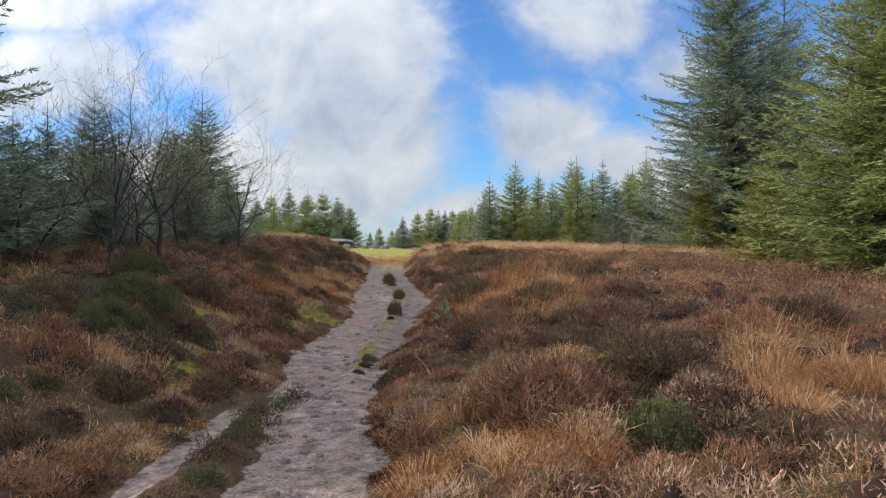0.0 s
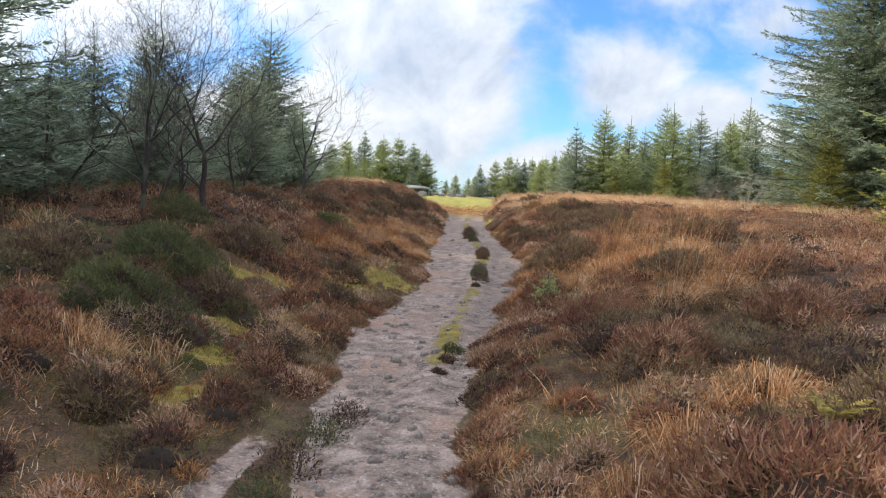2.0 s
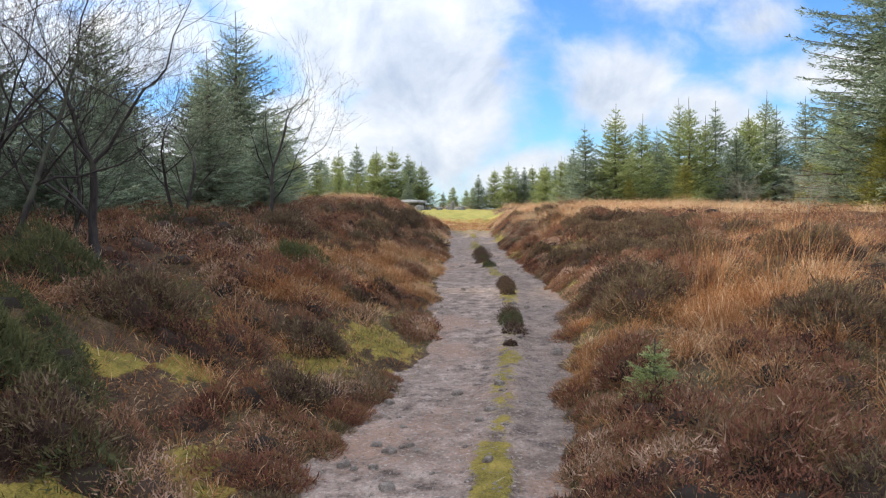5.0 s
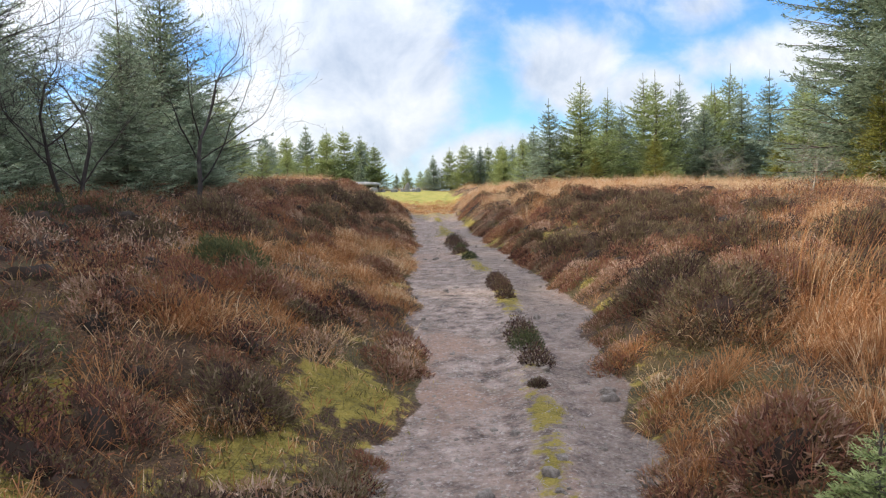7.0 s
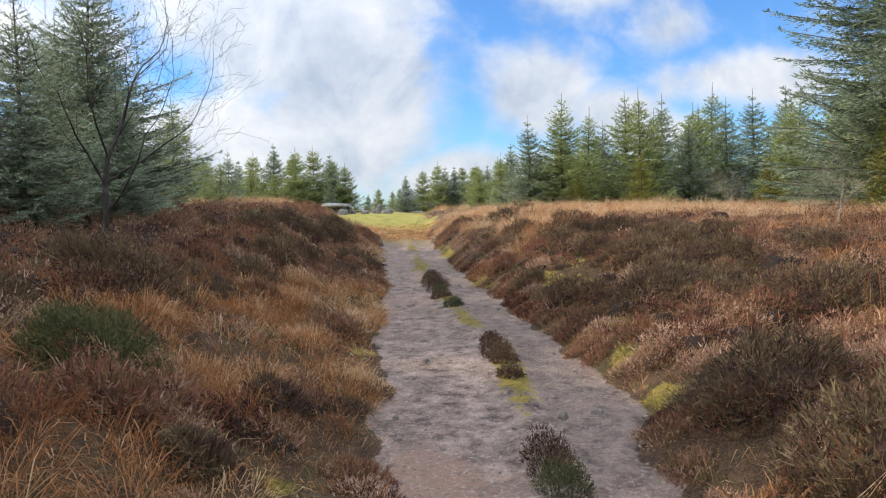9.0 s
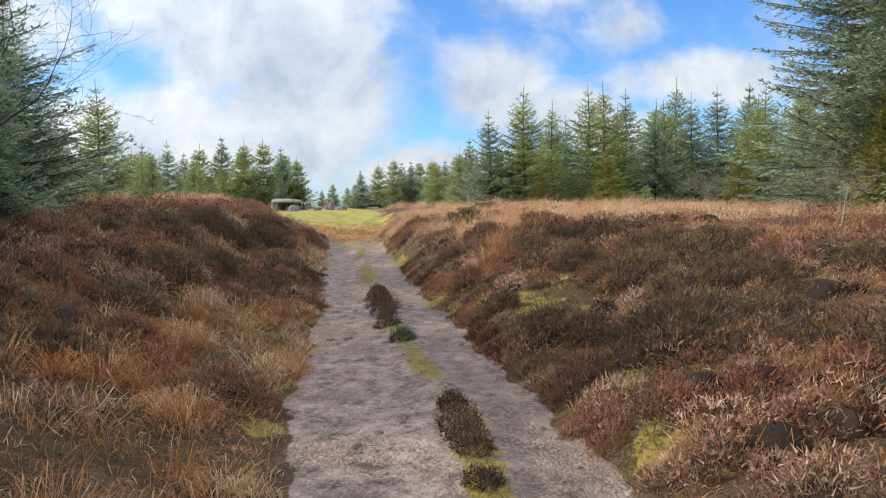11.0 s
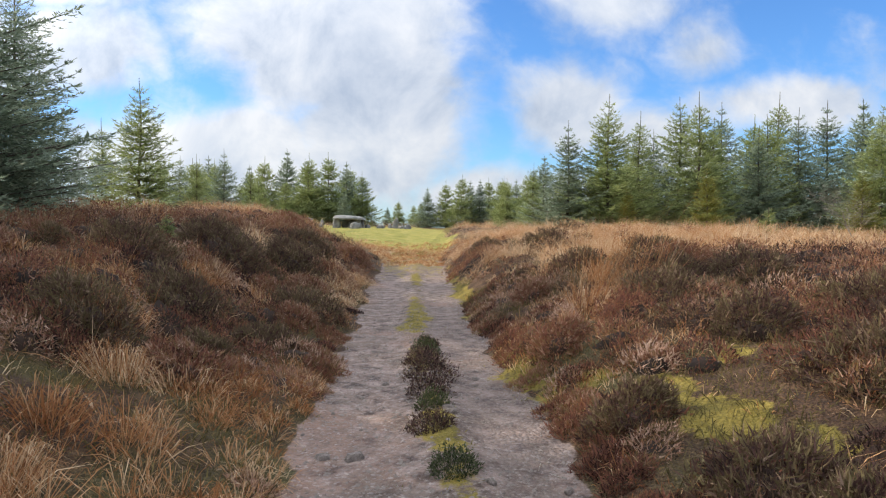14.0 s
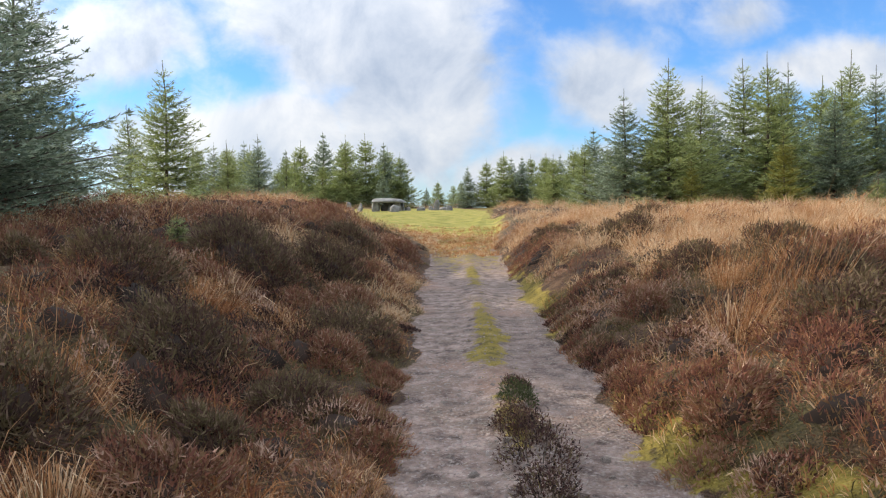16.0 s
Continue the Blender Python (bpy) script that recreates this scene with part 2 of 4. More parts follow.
def vnoise(x, y, scale, octaves=3, shift=0.0):
    """Smooth noise from -1 to 1, by place."""
    total, amp, norm = 0.0, 1.0, 0.0
    for k in range(octaves):
        u, v = np.asarray(x) / scale + 17.3 * k + shift, np.asarray(y) / scale + 9.1 * k + shift * 1.7
        iu, iv = np.floor(u).astype(int), np.floor(v).astype(int)
        fu, fv = u - iu, v - iv
        fu, fv = fu * fu * (3 - 2 * fu), fv * fv * (3 - 2 * fv)
        g = lambda a, b: GRID[(iu + a) % 256, (iv + b) % 256]
        total = total + amp * ((g(0, 0) * (1 - fu) + g(1, 0) * fu) * (1 - fv) + (g(0, 1) * (1 - fu) + g(1, 1) * fu) * fv)
        norm, amp, scale = norm + amp, amp * 0.5, scale * 0.5
    return 2 * total / norm - 1


def table(*pairs):
    a = np.array(pairs, float)
    return lambda v: np.interp(v, a[:, 0], a[:, 1])


def step(v, a, b):
    s = np.clip((v - a) / (b - a), 0, 1)
    return s * s * (3 - 2 * s)


def wander(line, shift):
    """A line along the track that meanders a little."""
    return lambda v: line(v) + 0.05 * np.sin(2.3 * np.asarray(v) + shift) + 0.04 * np.sin(5.3 * np.asarray(v) + 2 * shift) + 0.025 * np.sin(11.7 * np.asarray(v) + shift)


rise = table((-300, -6), (-20, -0.3), (0, 0), (8, 0.02), (13.6, 0.22), (17, 0.4), (21, 0.56), (24.3, 0.64), (32, 0.74), (36, 0.85), (45, 1.08), (71, 1.58), (90, 1.7), (160, 1.2), (700, -12))
edge_left = wander(table((-20, -1.9), (0, -1.25), (4.6, -1.38), (6, -1.56), (8, -1.92), (10, -2.17), (11.6, -2.15), (13.5, -1.88), (15.4, -2.0), (18.4, -2.32), (22, -2.48), (25, -2.72), (28, -3.0), (32, -3.35), (35, -3.5), (39, -3.7), (60, -4.3)), 0.0)
edge_right = wander(table((-20, 0.9), (0, 0.05), (2, -0.15), (4.6, -0.38), (6.5, -0.58), (8.1, -0.75), (10.7, -0.66), (12, -0.5), (14, -0.38), (16.9, -0.23), (19.5, -0.55), (21.3, -0.8), (24.5, -1.15), (28.5, -1.46), (33, -1.75), (37, -1.95), (60, -2.3)), 2.0)
bank_left = wander(table((-20, -2.6), (0, -2.2), (5, -2.22), (7, -2.1), (8, -1.97), (10, -2.17), (11.6, -2.15), (13.5, -1.88), (15.4, -2.0), (18.4, -2.32), (22, -2.48), (25, -2.72), (28, -3.0), (32, -3.35), (35, -3.5), (39, -3.7), (60, -4.3)), 0.0)
strip = table((0, -0.75), (4.6, -0.9), (7.8, -1.12), (9.7, -1.1), (12.3, -1.04), (14.5, -1.01), (18.2, -1.06), (20, -1.35), (22.2, -1.66), (24.9, -1.96), (27.2, -2.08), (30.6, -2.3), (34.4, -2.56), (40, -2.8))
up_left = table((-1, 0), (0, 0), (0.3, 0.10), (1, 0.30), (2, 0.78), (3, 0.99), (5, 1.12), (9, 1.15), (30, 1.1), (400, -2))
up_right = table((-1, 0), (0, 0), (0.25, 0.14), (0.6, 0.30), (1.2, 0.42), (2, 0.52), (4, 0.63), (7, 0.60), (13, 0.48), (20, 0.42), (40, 0.4), (400, -2))
fade_left = table((-50, 0.7), (0, 0.75), (6, 0.8), (11, 1.0), (20, 0.98), (26, 1.05), (33, 1.10), (37, 1.08), (40, 0.55), (43, 0.2), (70, 0.08))
fade_right = table((-50, 0.9), (0, 0.9), (18, 0.95), (26, 1.2), (33, 1.42), (38, 1.25), (46, 0.85), (70, 0.5))


def lawn_mask(x, y):
    right = table((34, -1.9), (40, -1.7), (50, -1.6), (60, -2.4), (70, -2.6), (78, -4), (84, -8))(y)
    left = table((34, -3.6), (38, -4.2), (42, -5.6), (48, -9), (57, -14), (71, -18), (78, -14), (84, -8))(y)
    w = vnoise(x, y, 3.0, 2, 5.0) * 0.8
    return step(np.minimum(x - left, right - x) + w, -0.3, 0.7) * step(y, 34.0, 37.0) * (1 - step(y, 78, 83))


def billow(x, y, scale, shift):
    """Rounded humps with creases between them, from 0 to 1."""
    return 1 - np.abs(vnoise(x, y, scale, 2, shift)) * 1.6


def ground(x, y):
    """The height of the land."""
    x, y = np.asarray(x, float), np.asarray(y, float)
    dl, dr = bank_left(y) - x, x - edge_right(y)
    off = np.maximum(dl, dr)
    z = rise(y) + up_left(dl) * fade_left(y) + up_right(dr) * fade_right(y)
    rough = step(off, 0.1, 0.9) * (1 - 0.85 * lawn_mask(x, y)) * (1 - step(np.abs(y - 20), 60, 120))
    z = z + rough * (0.12 * vnoise(x, y, 1.5, 2) + 0.16 * vnoise(x, y, 5.0, 2, 3.0) + 0.06 * (billow(x, y, 0.8, 6.0) - 0.5) + 0.22 * step(dl, 1.2, 2.5) * (1 - step(y, 16, 22)) * (billow(x, y, 1.7, 13.0) - 0.4))
    inside = 1 - step(off, -0.1, 0.15)
    mid = np.exp(-(((x - strip(y)) / 0.17) ** 2)) * step(y, 6.0, 9.0)
    z = z + inside * (0.045 * mid - 0.02 + 0.018 * vnoise(x, y, 0.4, 3, 2.0) + 0.02 * vnoise(x, y, 1.3, 1, 4.0))
    ridge = step(x, bank_left(y) + 0.25, bank_left(y) + 0.4) * (1 - step(x, edge_left(y) - 0.1, edge_left(y) + 0.05)) * (1 - step(y, 6.0, 7.5))
    return z + 0.07 * ridge


def z_at(x, y):
    return float(ground(np.array([x]), np.array([y]))[0])


def spaced(lo, hi, fine, inner, grow, far):
    mid = list(np.arange(inner[0], inner[1] + 1e-6, fine))
    a, s = [], fine
    while (a[-1] if a else mid[0]) > lo:
        s = min(s * grow, far)
        a.append((a[-1] if a else mid[0]) - s)
    b, s = [], fine
    while (b[-1] if b else mid[-1]) < hi:
        s = min(s * grow, far)
        b.append((b[-1] if b else mid[-1]) + s)
    return np.array(a[::-1] + mid + b)


def mesh_from(name, verts, faces_flat, counts, smooth_faces=False):
    """A mesh from arrays: vertices, the corners of all faces in turn, and the corners of each face."""
    me = bpy.data.meshes.new(name)
    me.vertices.add(len(verts))
    me.vertices.foreach_set("co", np.asarray(verts, np.float32).ravel())
    me.loops.add(len(faces_flat))
    me.loops.foreach_set("vertex_index", np.asarray(faces_flat, np.int32))
    me.polygons.add(len(counts))
    me.polygons.foreach_set("loop_start", np.r_[0, np.cumsum(counts)[:-1]].astype(np.int32))
    me.update(calc_edges=True)
    if smooth_faces:
        me.polygons.foreach_set("use_smooth", np.ones(len(counts), bool))
    return me


def point_values(me, name, values):
    me.attributes.new(name, "FLOAT", "POINT").data.foreach_set("value", np.asarray(values, np.float32))


def build_ground():
    xs, ys = spaced(-600, 600, 0.07, (-3.8, 1.2), 1.12, 60), spaced(-250, 700, 0.09, (3.0, 28.0), 1.08, 60)
    X, Y = np.meshgrid(xs, ys)
    Z = ground(X, Y)
    n, m = len(xs), len(ys)
    i = (np.arange(m - 1)[:, None] * n + np.arange(n - 1)).ravel()
    me = mesh_from("ground", np.stack([X, Y, Z], -1).reshape(-1, 3), np.stack([i, i + 1, i + n + 1, i + n], -1).ravel(), np.full(len(i), 4), True)
    x, y = X.ravel(), Y.ravel()
    el, er = edge_left(y), edge_right(y)
    inside = step(np.minimum(x - el, er - x) + 0.13 * vnoise(x, y, 0.7, 3) - 0.03, -0.07, 0.07)
    rut = step(0.13 - np.abs(x - (-2.03)) + 0.05 * vnoise(x, y, 0.5, 2), -0.05, 0.05) * (1 - step(y, 6.4, 7.6))
    track = np.maximum(inside, rut) * (1 - step(y, 36, 40))
    strip_moss = np.exp(-(((x - strip(y)) / 0.16) ** 2)) * step(y, 7.5, 10) * (0.56 + 0.8 * vnoise(x, y, 1.1, 3, 8.0))
    off = np.maximum(el - x, x - er)
    fringe = np.exp(-(((x - er - 0.08) / 0.2) ** 2)) * (0.30 + 0.65 * vnoise(x, y, 2.2, 2, 11.0)) * step(y, 6, 12)
    spots = 0.0
    for px, py, r in MOSS:
        spots = np.maximum(spots, np.exp(-(((x - px) ** 2 + ((y - py) / 1.5) ** 2) / r ** 2)))
    spots = spots * np.clip(1.0 + 0.7 * vnoise(x, y, 0.5, 3, 140.0), 0, 1.3)
    far_green = step(y, 27, 36) * inside * 0.55
    point_values(me, "mud", step(x, strip(y) + 0.05, strip(y) + 0.2) * step(y, 9, 13) * (1 - step(y, 24, 29)) * (0.75 + 0.4 * vnoise(x, y, 1.1, 2, 160.0)))
    point_values(me, "track", track)
    point_values(me, "moss", np.clip(np.maximum(np.maximum(strip_moss, fringe), np.maximum(spots, far_green)), 0, 1))
    point_values(me, "lawn", lawn_mask(x, y) * step(y + 1.5 * vnoise(x, y, 2.5, 2, 70.0), 40, 46))
    point_values(me, "dry", lawn_mask(x, y))
    me.materials.append(M_GROUND)
    return tagged(new("ground", me), "moorland ground with a worn gravel track and mossy turf", "ground", kind="structure")


# mossy patches: place and radius
MOSS = ((-3.35, 11.3, 0.22), (-3.7, 12.1, 0.22), (-3.0, 11.8, 0.2), (-3.7, 10.9, 0.18), (-3.0, 8.6, 0.24), (-2.85, 10.2, 0.22), (-2.75, 7.5, 0.2), (-3.25, 9.4, 0.2), (-2.6, 8.9, 0.16), (-2.35, 13.3, 0.46), (-2.6, 12.4, 0.42), (-2.45, 14.6, 0.16), (0.0, 17.2, 0.20), (0.12, 18.2, 0.16), (-0.05, 16.2, 0.16), (-0.5, 21.8, 0.18), (-0.15, 21.15, 0.22), (0.02, 20.6, 0.26), (-0.86, 22.05, 0.15), (0.43, 21.7, 0.14), (0.3, 20.2, 0.16), (-2.37, 17.97, 0.14),
        (-1.0, 13.3, 0.16), (-2.0, 25.2, 0.22), (-1.95, 25.9, 0.2), (-1.1, 9.3, 0.13), (-2.6, 9.8, 0.14), (0.5, 19.2, 0.2), (0.4, 18.9, 0.15))
build_ground()


# ---- plants ----
def blades(name, mat, base, way, length, width, droop, tone, rng):
    """One mesh of many curved blades; each is an island of a quad and a tip."""
    n = len(base)
    way = way / np.linalg.norm(way, axis=1, keepdims=True)
    side = np.cross(way, rng.normal(size=(n, 3)))
    side /= np.linalg.norm(side, axis=1, keepdims=True) + 1e-9
    L, Wd = length[:, None], width[:, None] * 0.5
    mid = base + way * L * 0.55
    tip = base + way * L - np.array([0, 0, 1.0]) * (droop * length)[:, None] + np.stack([way[:, 0], way[:, 1], 0 * way[:, 0]], -1) * (droop * length)[:, None] * 0.5
    v = np.stack([base - side * Wd * 0.7, base + side * Wd * 0.7, mid + side * Wd, mid - side * Wd, tip], 1).reshape(-1, 3)
    k = np.arange(n)[:, None] * 5
    f = np.concatenate([k, k + 1, k + 2, k + 3, k + 3, k + 2, k + 4], 1).ravel()
    me = mesh_from(name, v, f, np.tile([4, 3], n))
    point_values(me, "tone", np.repeat(tone, 5))
    me.materials.append(mat)
    return me


def clumps(rng, cx, cy, radius, height, sprigs, spread, lean=(0.0, 0.0)):
    """Bases, ways, lengths and tones for sprigs that fan out of each clump."""
    n = len(cx)
    who = np.repeat(np.arange(n), sprigs)
    a, r = rng.uniform(0, 2 * np.pi, len(who)), np.sqrt(rng.rand(len(who)))
    rr = radius[who] * r
    x, y = cx[who] + rr * 0.75 * np.cos(a), cy[who] + rr * 0.75 * np.sin(a)
    out = spread * r * rng.uniform(0.5, 1.2, len(who))
    way = np.stack([out * np.cos(a) + lean[0] + rng.normal(0, 0.16, len(who)), out * np.sin(a) + lean[1] + rng.normal(0, 0.16, len(who)), np.full(len(who), 1.0)], -1)
    length = height[who] * (1.12 - 0.4 * r * r) * rng.uniform(0.65, 1.15, len(who))
    base = np.stack([x, y, ground(x, y) - 0.02], -1)
    return base, way, length, rng.rand(n)[who]


def species(x, y):
    """How much of dead grass grows at a place, against heather, and of dark scrub."""
    g = vnoise(x, y, 2.6, 3, 21.0) * 1.3
    right, left = x - edge_right(y), bank_left(y) - x
    g = g + 1.1 * step(right, 0.8, 2.8) * step(y, 25, 30) + 0.9 * step(y, 32, 37)
    for px, py, r, w in GRASSY:
        g = g + w * np.exp(-((x - px) ** 2 + (y - py) ** 2) / r ** 2)
    d0 = 0.0
    for px, py, r in DARK:
        d0 = np.maximum(d0, np.exp(-((x - px) ** 2 + (y - py) ** 2) / r ** 2))
    d = vnoise(x, y, 2.4, 2, 33.0) * 1.1 + 0.95 * d0 + 0.65 * step(left, 1.6, 3.0) * (1 - step(y, 15, 24)) - 0.2
    return g, d


# dark old heather: place, radius
DARK = ((1.6, 24.0, 1.6), (2.0, 11.5, 1.3), (3.2, 9.0, 1.2), (1.3, 19.0, 1.5), (2.6, 15.6, 1.4), (1.6, 9.3, 1.1), (-5.0, 27.0, 1.3), (-4.6, 31.0, 1.0), (3.0, 22.5, 1.8), (0.3, 27.5, 1.0), (-3.2, 6.0, 0.9), (-4.6, 9.0, 1.6), (1.0, 5.0, 0.6), (-4.4, 24.0, 0.7), (0.5, 22.3, 1.0), (2.0, 6.8, 1.2), (0.4, 14.8, 0.8), (-2.8, 16.4, 0.7), (-2.4, 9.0, 0.5))
# drifts of dead grass: place, radius, weight (minus: bare of it)
GRASSY = ((3.2, 5.4, 1.3, 1.3), (0.3, 4.6, 0.8, 1.2), (1.2, 7.3, 0.8, 1.0), (-3.2, 8.0, 1.0, 0.8), (-3.0, 11.0, 1.3, 0.8), (-3.3, 13.6, 1.4, 1.2), (-3.2, 16.6, 1.3, 1.1), (-3.2, 19.0, 1.5, 1.1), (-3.2, 21.3, 1.1, 0.3), (2.6, 9.6, 2.4, -0.8), (4.6, 12.0, 2.6, -0.8), (1.8, 23.5, 1.6, -0.8), (0.55, 13.1, 0.9, 1.4), (1.8, 12.6, 1.6, 1.2), (4.2, 19.0, 1.6, 1.2), (0.4, 25.5, 1.0, 0.6), (-3.4, 23.4, 1.3, -0.4), (2.5, 16.5, 1.5, -1.2), (1.2, 19.6, 1.2, -1.2), (1.2, 9.5, 1.3, -1.0), (-5.0, 27.0, 1.4, -0.8), (2.2, 7.2, 1.1, -0.9), (4.6, 8.2, 2.0, -0.9), (-3.6, 28.5, 1.2, 0.6), (-4.2, 25.0, 0.9, 0.7), (-3.0, 27, 1.0, 0.8), (-3.0, 30, 1.5, 0.3))


def scatter(rng, box, per_m2):
    x0, x1, y0, y1 = box
    n = int((x1 - x0) * (y1 - y0) * per_m2)
    return rng.uniform(x0, x1, n), rng.uniform(y0, y1, n)


def off_track(x, y):
    return np.maximum(bank_left(y) - x, x - edge_right(y))


def domes(rng, cx, cy, radius, height, sprigs):
    """Bases, ways, lengths and tones for short sprigs that stand out all over bushy domes."""
    n = len(cx)
    who = np.repeat(np.arange(n), sprigs)
    k = len(who)
    a, c = rng.uniform(0, 2 * np.pi, k), rng.uniform(-0.05, 1.0, k)
    s = np.sqrt(1 - c * c)
    d = np.stack([s * np.cos(a), s * np.sin(a), c], -1)
    reach = np.stack([radius[who], radius[who], height[who]], -1)
    place = np.stack([cx[who], cy[who], 0 * a], -1) + d * reach
    knob = 1 + 0.12 * np.sin(3 * a + 7 * who) * s + 0.30 * vnoise(place[:, 0] + 0.8 * place[:, 2], place[:, 1] - 0.6 * place[:, 2], 0.16, 2, 44.0)
    off = d * (rng.uniform(0.62, 0.98, k) ** 0.7 * knob)[:, None] * reach
    x, y = cx[who] + off[:, 0], cy[who] + off[:, 1]
    base = np.stack([x, y, ground(x, y) + off[:, 2] - 0.03], -1)
    way = d * np.array([0.7, 0.7, 0.6]) + np.array([0.04, -0.02, 0.42]) + rng.normal(0, 0.52, (k, 3))
    length = (0.024 + 0.062 * radius[who]) * rng.uniform(0.5, 1.7, k)
    return base, way, length, rng.rand(n)[who]


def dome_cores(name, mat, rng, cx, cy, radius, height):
    """The dense woody insides of the bushes, as lumpy domes darkened to stand for inner shade."""
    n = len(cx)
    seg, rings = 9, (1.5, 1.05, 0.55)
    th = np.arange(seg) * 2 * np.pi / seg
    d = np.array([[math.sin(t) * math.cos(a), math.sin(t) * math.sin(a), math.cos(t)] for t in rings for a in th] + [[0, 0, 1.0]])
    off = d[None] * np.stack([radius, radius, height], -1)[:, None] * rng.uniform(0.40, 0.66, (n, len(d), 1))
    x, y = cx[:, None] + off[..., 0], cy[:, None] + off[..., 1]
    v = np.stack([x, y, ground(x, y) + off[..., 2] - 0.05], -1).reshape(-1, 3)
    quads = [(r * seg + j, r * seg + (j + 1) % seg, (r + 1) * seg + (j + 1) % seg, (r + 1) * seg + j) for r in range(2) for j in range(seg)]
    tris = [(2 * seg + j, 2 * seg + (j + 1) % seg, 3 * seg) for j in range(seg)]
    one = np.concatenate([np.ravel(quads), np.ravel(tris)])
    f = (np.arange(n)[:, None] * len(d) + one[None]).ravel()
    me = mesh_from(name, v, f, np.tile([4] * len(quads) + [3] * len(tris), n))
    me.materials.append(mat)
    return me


def sprays(name, mat, base, way, length, width, tone, rng):
    """One mesh of many small pointed sprigs; each is an island of one leaf."""
    n = len(base)
    way = way / np.linalg.norm(way, axis=1, keepdims=True)
    side = np.cross(way, rng.normal(size=(n, 3)))
    side /= np.linalg.norm(side, axis=1, keepdims=True) + 1e-9
    v = np.stack([base - side * width[:, None] * 0.5, base + side * width[:, None] * 0.5, base + way * length[:, None]], 1).reshape(-1, 3)
    me = mesh_from(name, v, np.arange(3 * n), np.full(n, 3))
    point_values(me, "tone", np.repeat(tone, 3))
    me.materials.append(mat)
    return me


def heath():
    """Heather, dead grass and dark scrub on both banks: dense by the track, sparser and coarser away from it."""
    rng = np.random.RandomState(5)
    # box, bushes a square metre, size, sprigs a bush, and the stretch off the track that the zone takes
    zones = (((-5.4, 2.6, 3.0, 14.0), 8.5, 0.88, 690, (0, 2.7)), ((-5.4, 2.6, 14.0, 27.5), 8.0, 0.93, 620, (0, 2.6)), ((-6, 2, 27.5, 37.0), 6.0, 1.1, 340, (0, 2.6)), ((-9, 6, 3.0, 37.0), 6.0, 1.2, 260, (2.6, 6)),
             ((-18, 18, 5.0, 38.0), 2.4, 1.8, 170, (6, 30)), ((-9, 26, 37.0, 60.0), 0.9, 2.2, 150, (0, 60)), ((-24, 30, 60, 95.0), 0.3, 3.2, 100, (0, 60)), ((-16, 16, -14, 4.0), 0.9, 1.8, 90, (0, 60)))
    kinds = {"heather": [], "old_heather": [], "moor_grass": [], "bilberry_scrub": []}
    for box, per, size, count, (near, away) in zones:
        x, y = scatter(rng, box, per)
        off = off_track(x, y)
        r = 0.27 * size * rng.uniform(0.5, 1.35, len(x))
        keep = (off > 0.55 * r + 0.12 * vnoise(x, y, 0.9, 2, 60.0)) & (lawn_mask(x, y) < 0.3) & (off >= near) & (off < away)
        for px, py, q in MOSS:
            keep &= ((x - px) ** 2 + ((y - py) / 1.5) ** 2 > (0.85 * q + 0.2 * r) ** 2)
        x, y, r = x[keep], y[keep], r[keep]
        if size < 1.05:
            # bushes that overhang the edges of the track
            ey = rng.uniform(box[2], box[3], int((box[3] - box[2]) * 15))
            right = rng.rand(len(ey)) < 0.5
            er = rng.uniform(0.10, 0.20, len(ey))
            ex = np.where(right, edge_right(ey) + er * rng.uniform(0.2, 1.1, len(ey)), bank_left(ey) - er * rng.uniform(0.2, 1.1, len(ey)))
            ok = vnoise(ex, ey, 1.2, 2, 120.0) > -0.35
            for px, py, q in MOSS:
                ok &= ((ex - px) ** 2 + ((ey - py) / 1.5) ** 2 > (q + 0.3 * er) ** 2)
            x, y, r = np.r_[x, ex[ok]], np.r_[y, ey[ok]], np.r_[r, er[ok]]
        g, d = species(x, y)
        straw = g + rng.normal(0, 0.25, len(x)) > 0.66
        dark = ~straw & (d + rng.normal(0, 0.25, len(x)) > 0.34)
        shrub = dark & (x < bank_left(y) - 1.0) & (y < 18) & (rng.rand(len(x)) < 0.6)
        dark &= ~shrub
        heather = ~straw & ~dark & ~shrub
        for key, sel in (("heather", heather), ("old_heather", dark), ("bilberry_scrub", shrub)):
            kinds[key].append((x[sel], y[sel], r[sel], size, count))
        for sel, blades_each, times in ((straw, int(52 + 20 / size) if size < 1.5 else 42, 2 if size < 1.5 else 1), (heather & (rng.rand(len(x)) < 0.6), 13 if size < 1.5 else 6, 1), (dark & (rng.rand(len(x)) < 0.3), 9 if size < 1.5 else 4, 1)):
            for k in range(times):
                jx, jy = rng.normal(0, 0.5, sel.sum()) * r[sel], rng.normal(0, 0.5, sel.sum()) * r[sel]
                kinds["moor_grass"].append((x[sel] + jx, y[sel] + jy, r[sel] * 0.8, size, blades_each))
    spec = {"heather": (M_HEATHER, "russet and purple-brown winter heather covering the banks", "heather"),
            "old_heather": (M_DARKHEATHER, "dark brown old heather on the banks", "heather"),
            "bilberry_scrub": (M_SHRUB, "dark green bilberry scrub on the bank", "shrub"),
            "moor_grass": (M_STRAW, "bleached orange dead moor grass on the banks", "grass")}
    cores = []
